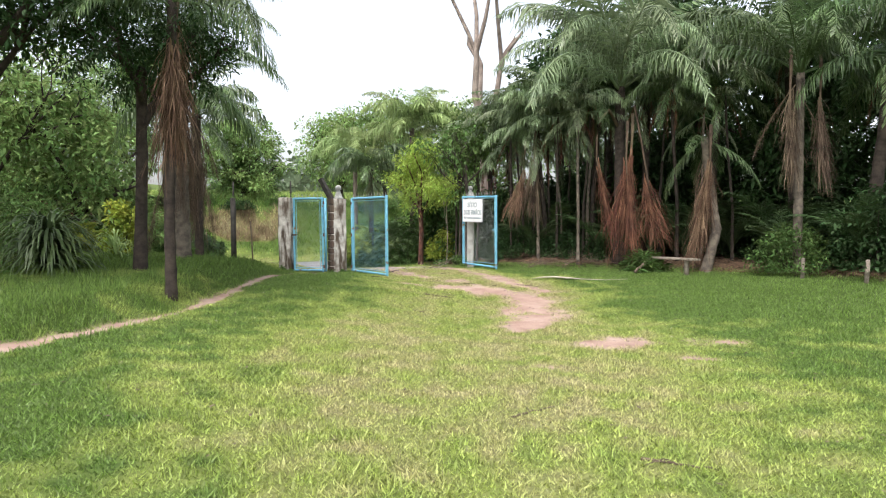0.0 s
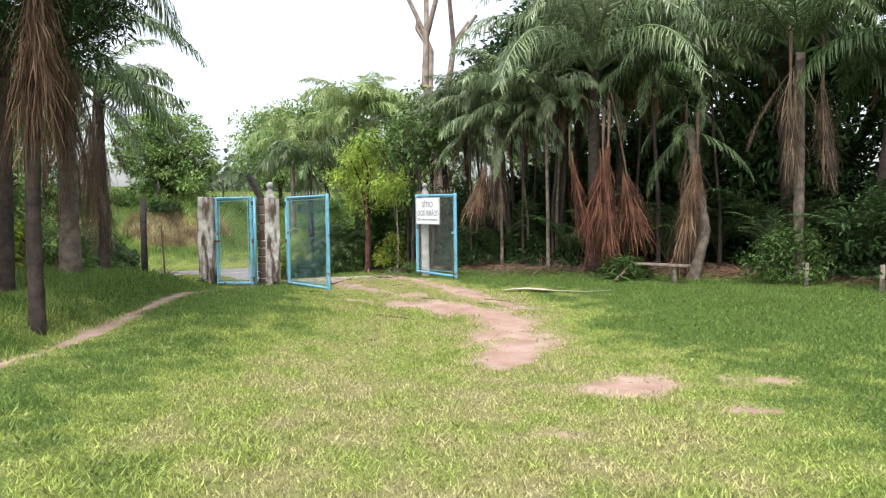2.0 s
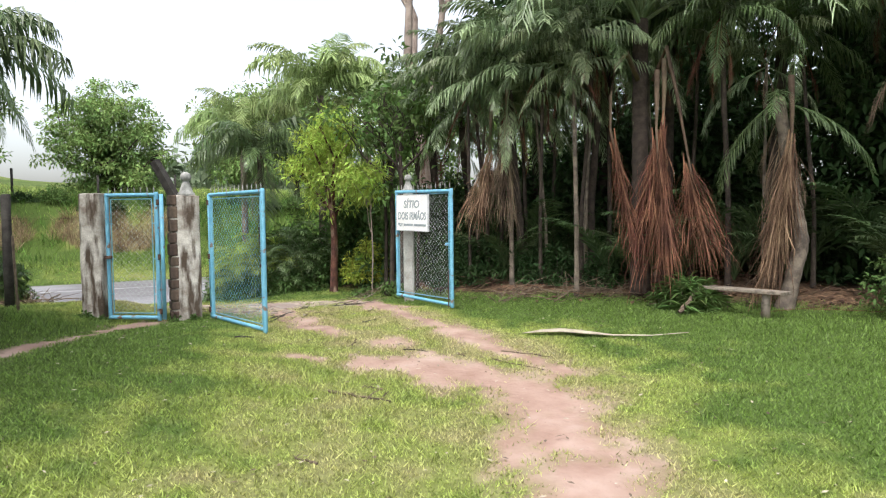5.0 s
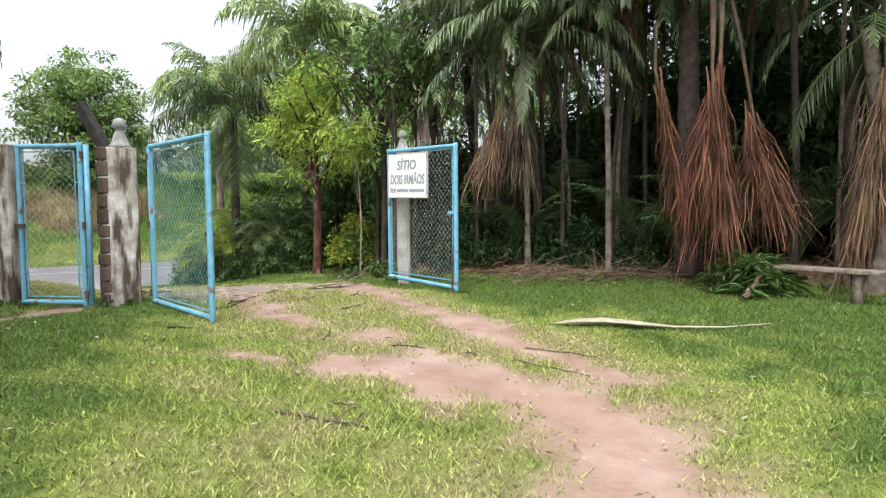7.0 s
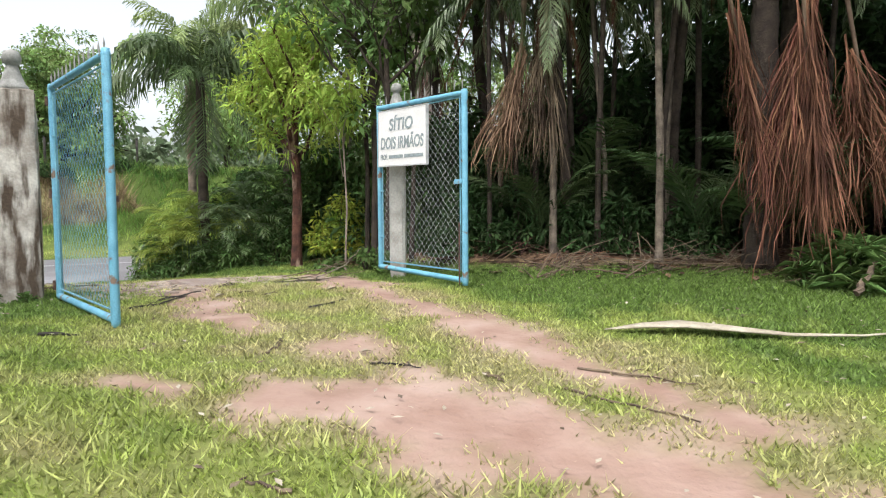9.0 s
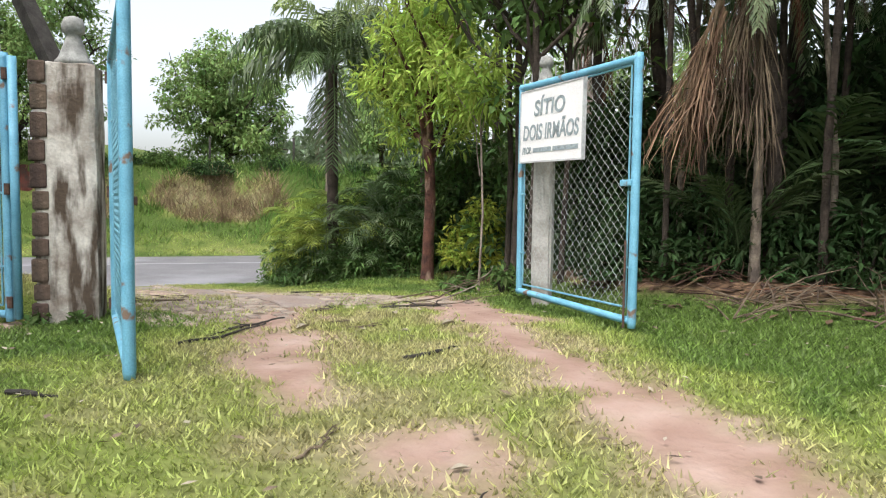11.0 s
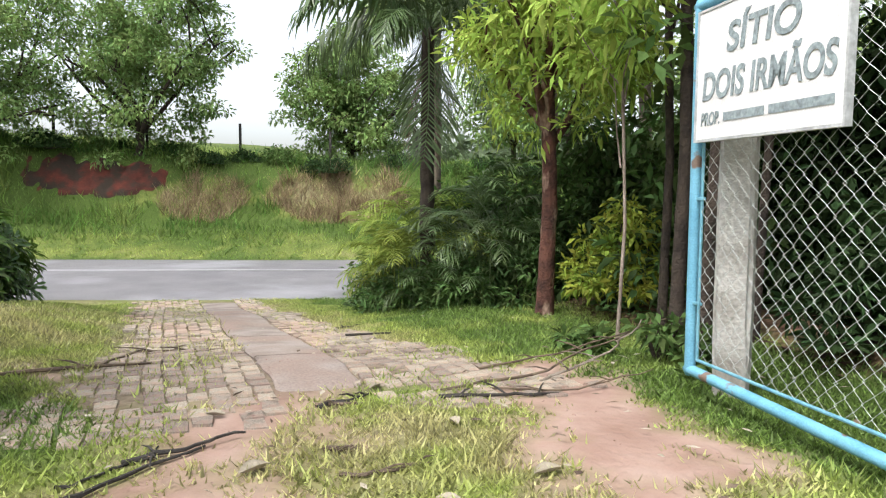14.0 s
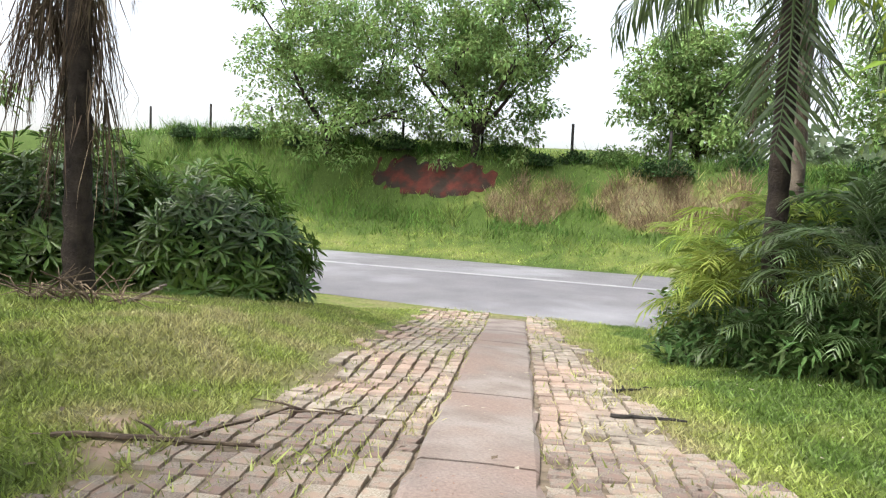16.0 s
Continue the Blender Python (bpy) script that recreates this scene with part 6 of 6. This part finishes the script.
strap_clump("clump of long arching strap leaves under the trees", -6.9, -7.75, 460, 1.15, M_FROND, 332)
strap_clump("small clump of pale strap leaves under the trees", -6.9, -5.6, 60, 0.7, M_FROND_PALE, 334)
bush("shrub", "tall leafy shrub behind the palms", -8.4, -2.3, 1.0, 0.9, 2.2, 4200, 0.14, M_LEAF_TREE, 335)
bush("shrub", "yellow-green shrub beside the strap-leaf clump", -7.2, -4.8, 0.5, 0.5, 1.3, 1500, 0.14, M_LEAF_YELLOW, 333)
for k, (x, y, h, r) in enumerate(((-9.5, -2.7, 4.4, 1.5), (-11.0, -4.0, 5.5, 2.2), (-12.5, -7.5, 6.0, 2.4), (-14.5, -2.6, 6.5, 2.6), (-11.8, -9.0, 3.6, 1.7), (-13.5, -11.0, 6.5, 2.6))):
    tree("garden_tree", "leafy green tree behind the shaded bank", x, y, h, r, 1.6, 0.12, M_LEAF_TREE, M_BARK_DARK, 340 + k, leaves=5500, size=0.18, clump=0.45, fill=0.7, base=0.7)
for k, (x, y, s) in enumerate(((-8.6, -3.0, 1.0), (-9.2, -5.6, 1.3), (-8.8, -8.0, 1.2), (-7.9, -1.6, 0.8))):
    bush("shrub", "leafy green shrub on the shaded bank", x, y, s, s, 1.2 * s, 3500, 0.13, M_LEAF_MID, 350 + k)
bush("fern_palm", "low palm bush with orange-tinged fronds", -8.2, -5.0, 0.5, 0.5, 0.7, 400, 0.4, M_FROND_LIME, 356, per=10, slim=0.1, rosette=True)
post("thin bare sapling stem by the path", -4.85, -3.2, 1.15, 0.018, M_TWIG, (-0.06, 0.03), "dead_sapling")

# ---- across the road ----
tree("roadside_tree", "spreading green roadside tree above the bank", -18.8, 14.7, 7.6, 3.0, 0.9, 0.16, M_LEAF_TREE, M_BARK_DARK, 455, leaves=27000, size=0.18, forks=8, clump=0.55, per=75, low=0.1, fill=0.85, base=-0.7, flat=0.5)
tree("roadside_tree", "spreading green roadside tree above the bank", -23.2, 11.4, 7.0, 3.1, 0.9, 0.15, M_LEAF_TREE, M_BARK_DARK, 402, leaves=25500, size=0.18, forks=8, clump=0.55, per=75, low=0.1, fill=0.85, base=-0.7, flat=0.5)
tree("roadside_tree", "rounded green roadside tree above the bank", -14.1, 21.0, 5.6, 2.4, 0.9, 0.16, M_LEAF_TREE, M_BARK_DARK, 403, leaves=20000, size=0.2, forks=8, clump=0.5, per=75, low=0.1, fill=0.85, base=-0.6, flat=0.5)
for k, (x, y, h, r) in enumerate(((-6.0, 24.5, 6.5, 3.0), (0.0, 27.0, 7.0, 3.2), (-10.0, 30.0, 6.0, 2.8), (7.0, 30.0, 8.0, 3.5))):
    tree("roadside_tree", "green roadside tree in the distance", x, y, h, r, 1.2, 0.15, M_LEAF_TREE, M_BARK_DARK, 410 + k, leaves=9000, size=0.26, forks=6, clump=0.6, low=0.2, fill=0.75, base=0.8)
for k in range(9):
    u = -26 + k * 3.2
    p = ROAD_DIR * u + ROAD_N * (22.6 + 0.3 * math.sin(k))
    post("grey wooden post of the field fence", float(p[0]), float(p[1]), 1.35, 0.05, M_DARKWOOD)
rng_b = random.Random(31)
# Bank shrubs; their mostly dark leaf colour also holds the shade under trees.
for k in range(26):
    u, v = -22 + k * 1.05 + rng_b.uniform(-0.4, 0.4), rng_b.choice((20.9, 21.2, 21.6, 22.0))
    p = ROAD_DIR * u + ROAD_N * v
    s = rng_b.uniform(0.4, 0.8)
    bush("wild_shrub", "low wild green shrub on the bank", float(p[0]), float(p[1]), s, s * 0.7, s * 0.75, 1300, 0.13, (M_LEAF_DARK, M_LEAF_MID, M_LEAF_DARK)[k % 3], 430 + k, slim=0.4)
far = thing("far_woods", "hazy line of distant trees", "trees", kind="stuff")
rng_f = random.Random(9)
cs = []
for k in range(150):
    a = radians(rng_f.uniform(90, 116))
    r = rng_f.uniform(75, 110)
    cs.append((r * math.cos(a), r * math.sin(a), 4.0 + rng_f.uniform(0, 4.5)))
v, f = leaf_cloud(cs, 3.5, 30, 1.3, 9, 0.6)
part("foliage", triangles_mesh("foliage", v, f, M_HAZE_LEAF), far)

# ---- weeds at the feet of the gate pillars ----
for k, (x, y, s) in enumerate(((-3.2, -2.1, 0.13), (-2.95, -2.05, 0.10), (-4.5, -2.1, 0.12), (-4.25, -2.1, 0.08))):
    bush("weeds", "small weeds at the pillar's foot", x, y, s, s * 0.5, s * 1.2, 160, 0.07, M_LEAF_MID, 480 + k, twigs=5)


# ---- pavers ----
def paver_shape(seed):
    rng = random.Random(seed)
    sh = Shape()
    hx, hy, b = 0.5, 0.5, 0.06
    jit = lambda: rng.uniform(-0.09, 0.09)
    low = [Vector((-hx + jit(), -hy + jit(), -0.05)), Vector((hx + jit(), -hy + jit(), -0.05)), Vector((hx + jit(), hy + jit(), -0.05)), Vector((-hx + jit(), hy + jit(), -0.05))]
    rim_ = [Vector((p.x, p.y, 0.012)) for p in low]
    top = [Vector((p.x * (1 - b), p.y * (1 - b * 1.4), 0.022 + rng.uniform(-0.003, 0.003))) for p in low]
    sh.v += low + rim_ + top
    for r in (0, 4):
        for i in range(4):
            j = (i + 1) % 4
            sh.f.append((r + i, r + j, r + 4 + j, r + 4 + i))
    sh.f.append((8, 9, 10, 11))
    return sh


paver_shapes = [paver_shape(k) for k in range(6)]
paver_meshes = [s.mesh("paver", M_PAVER) for s in paver_shapes]
rng_p = random.Random(12)
rest, laid = Shape(), []
COLUMN = 0.102
for side in (-1, 1):
    for c in range(22):
        s = -1.3 + rng_p.uniform(0, 0.1)
        while s < 7.95:
            length = rng_p.uniform(0.092, 0.132)
            mid, s = s + length / 2, s + length + rng_p.uniform(0.004, 0.012)
            half = 0.5 * float(np.interp(mid, (-0.8, -0.3, 1.6, 7.2), (0.44, 0.46, 0.50, 0.52)))
            d = half + (c + 0.5) * COLUMN + (0.04 if side < 0 else -0.01)
            limit = (0.98 + 0.03 * mid + 0.1 * math.sin(mid * 6.5)) if side < 0 else (0.92 - 0.045 * mid + 0.1 * math.sin(mid * 4.5))
            if mid < 1.2:
                limit += (1.2 - mid) * (0.14 if side > 0 else 0.24)
            if d > limit or rng_p.random() < (0.03 if mid > -0.4 else 0.2):
                continue
            p = on_drive(mid, side * d + 0.006 * math.sin(mid * 5 + c))
            slope = (on_drive(mid + 0.1, side * d) - on_drive(mid - 0.1, side * d)).normalized()
            turn = Matrix.Rotation(math.atan2(DRIVE_N[1], DRIVE_N[0]) + rng_p.uniform(-0.05, 0.05), 4, "Z")
            lift = rng_p.uniform(-0.010, 0.001) - (0.008 if mid < 0.2 else 0)
            m = Matrix.Translation(p + Vector((0, 0, lift))) @ turn @ Matrix.Rotation(math.asin(slope.z) + rng_p.uniform(-0.025, 0.025), 4, "X") @ Matrix.Diagonal((COLUMN * rng_p.uniform(0.86, 0.95), length, 1, 1))
            laid.append((mid, rng_p.randrange(6), m))
laid.sort(key=lambda row: row[0])
for n_, (mid, k, m) in enumerate(laid):
    if n_ < 300:
        part("paver", paver_meshes[k], drive, "", m)
        continue
    n = len(rest.v)
    rest.v += [m @ q for q in paver_shapes[k].v]
    rest.f += [tuple(n + j for j in face) for face in paver_shapes[k].f]
tagged(part("far_pavers", rest.mesh("far_pavers", M_PAVER), drive, "clay pavers towards the road"), kind="stuff")
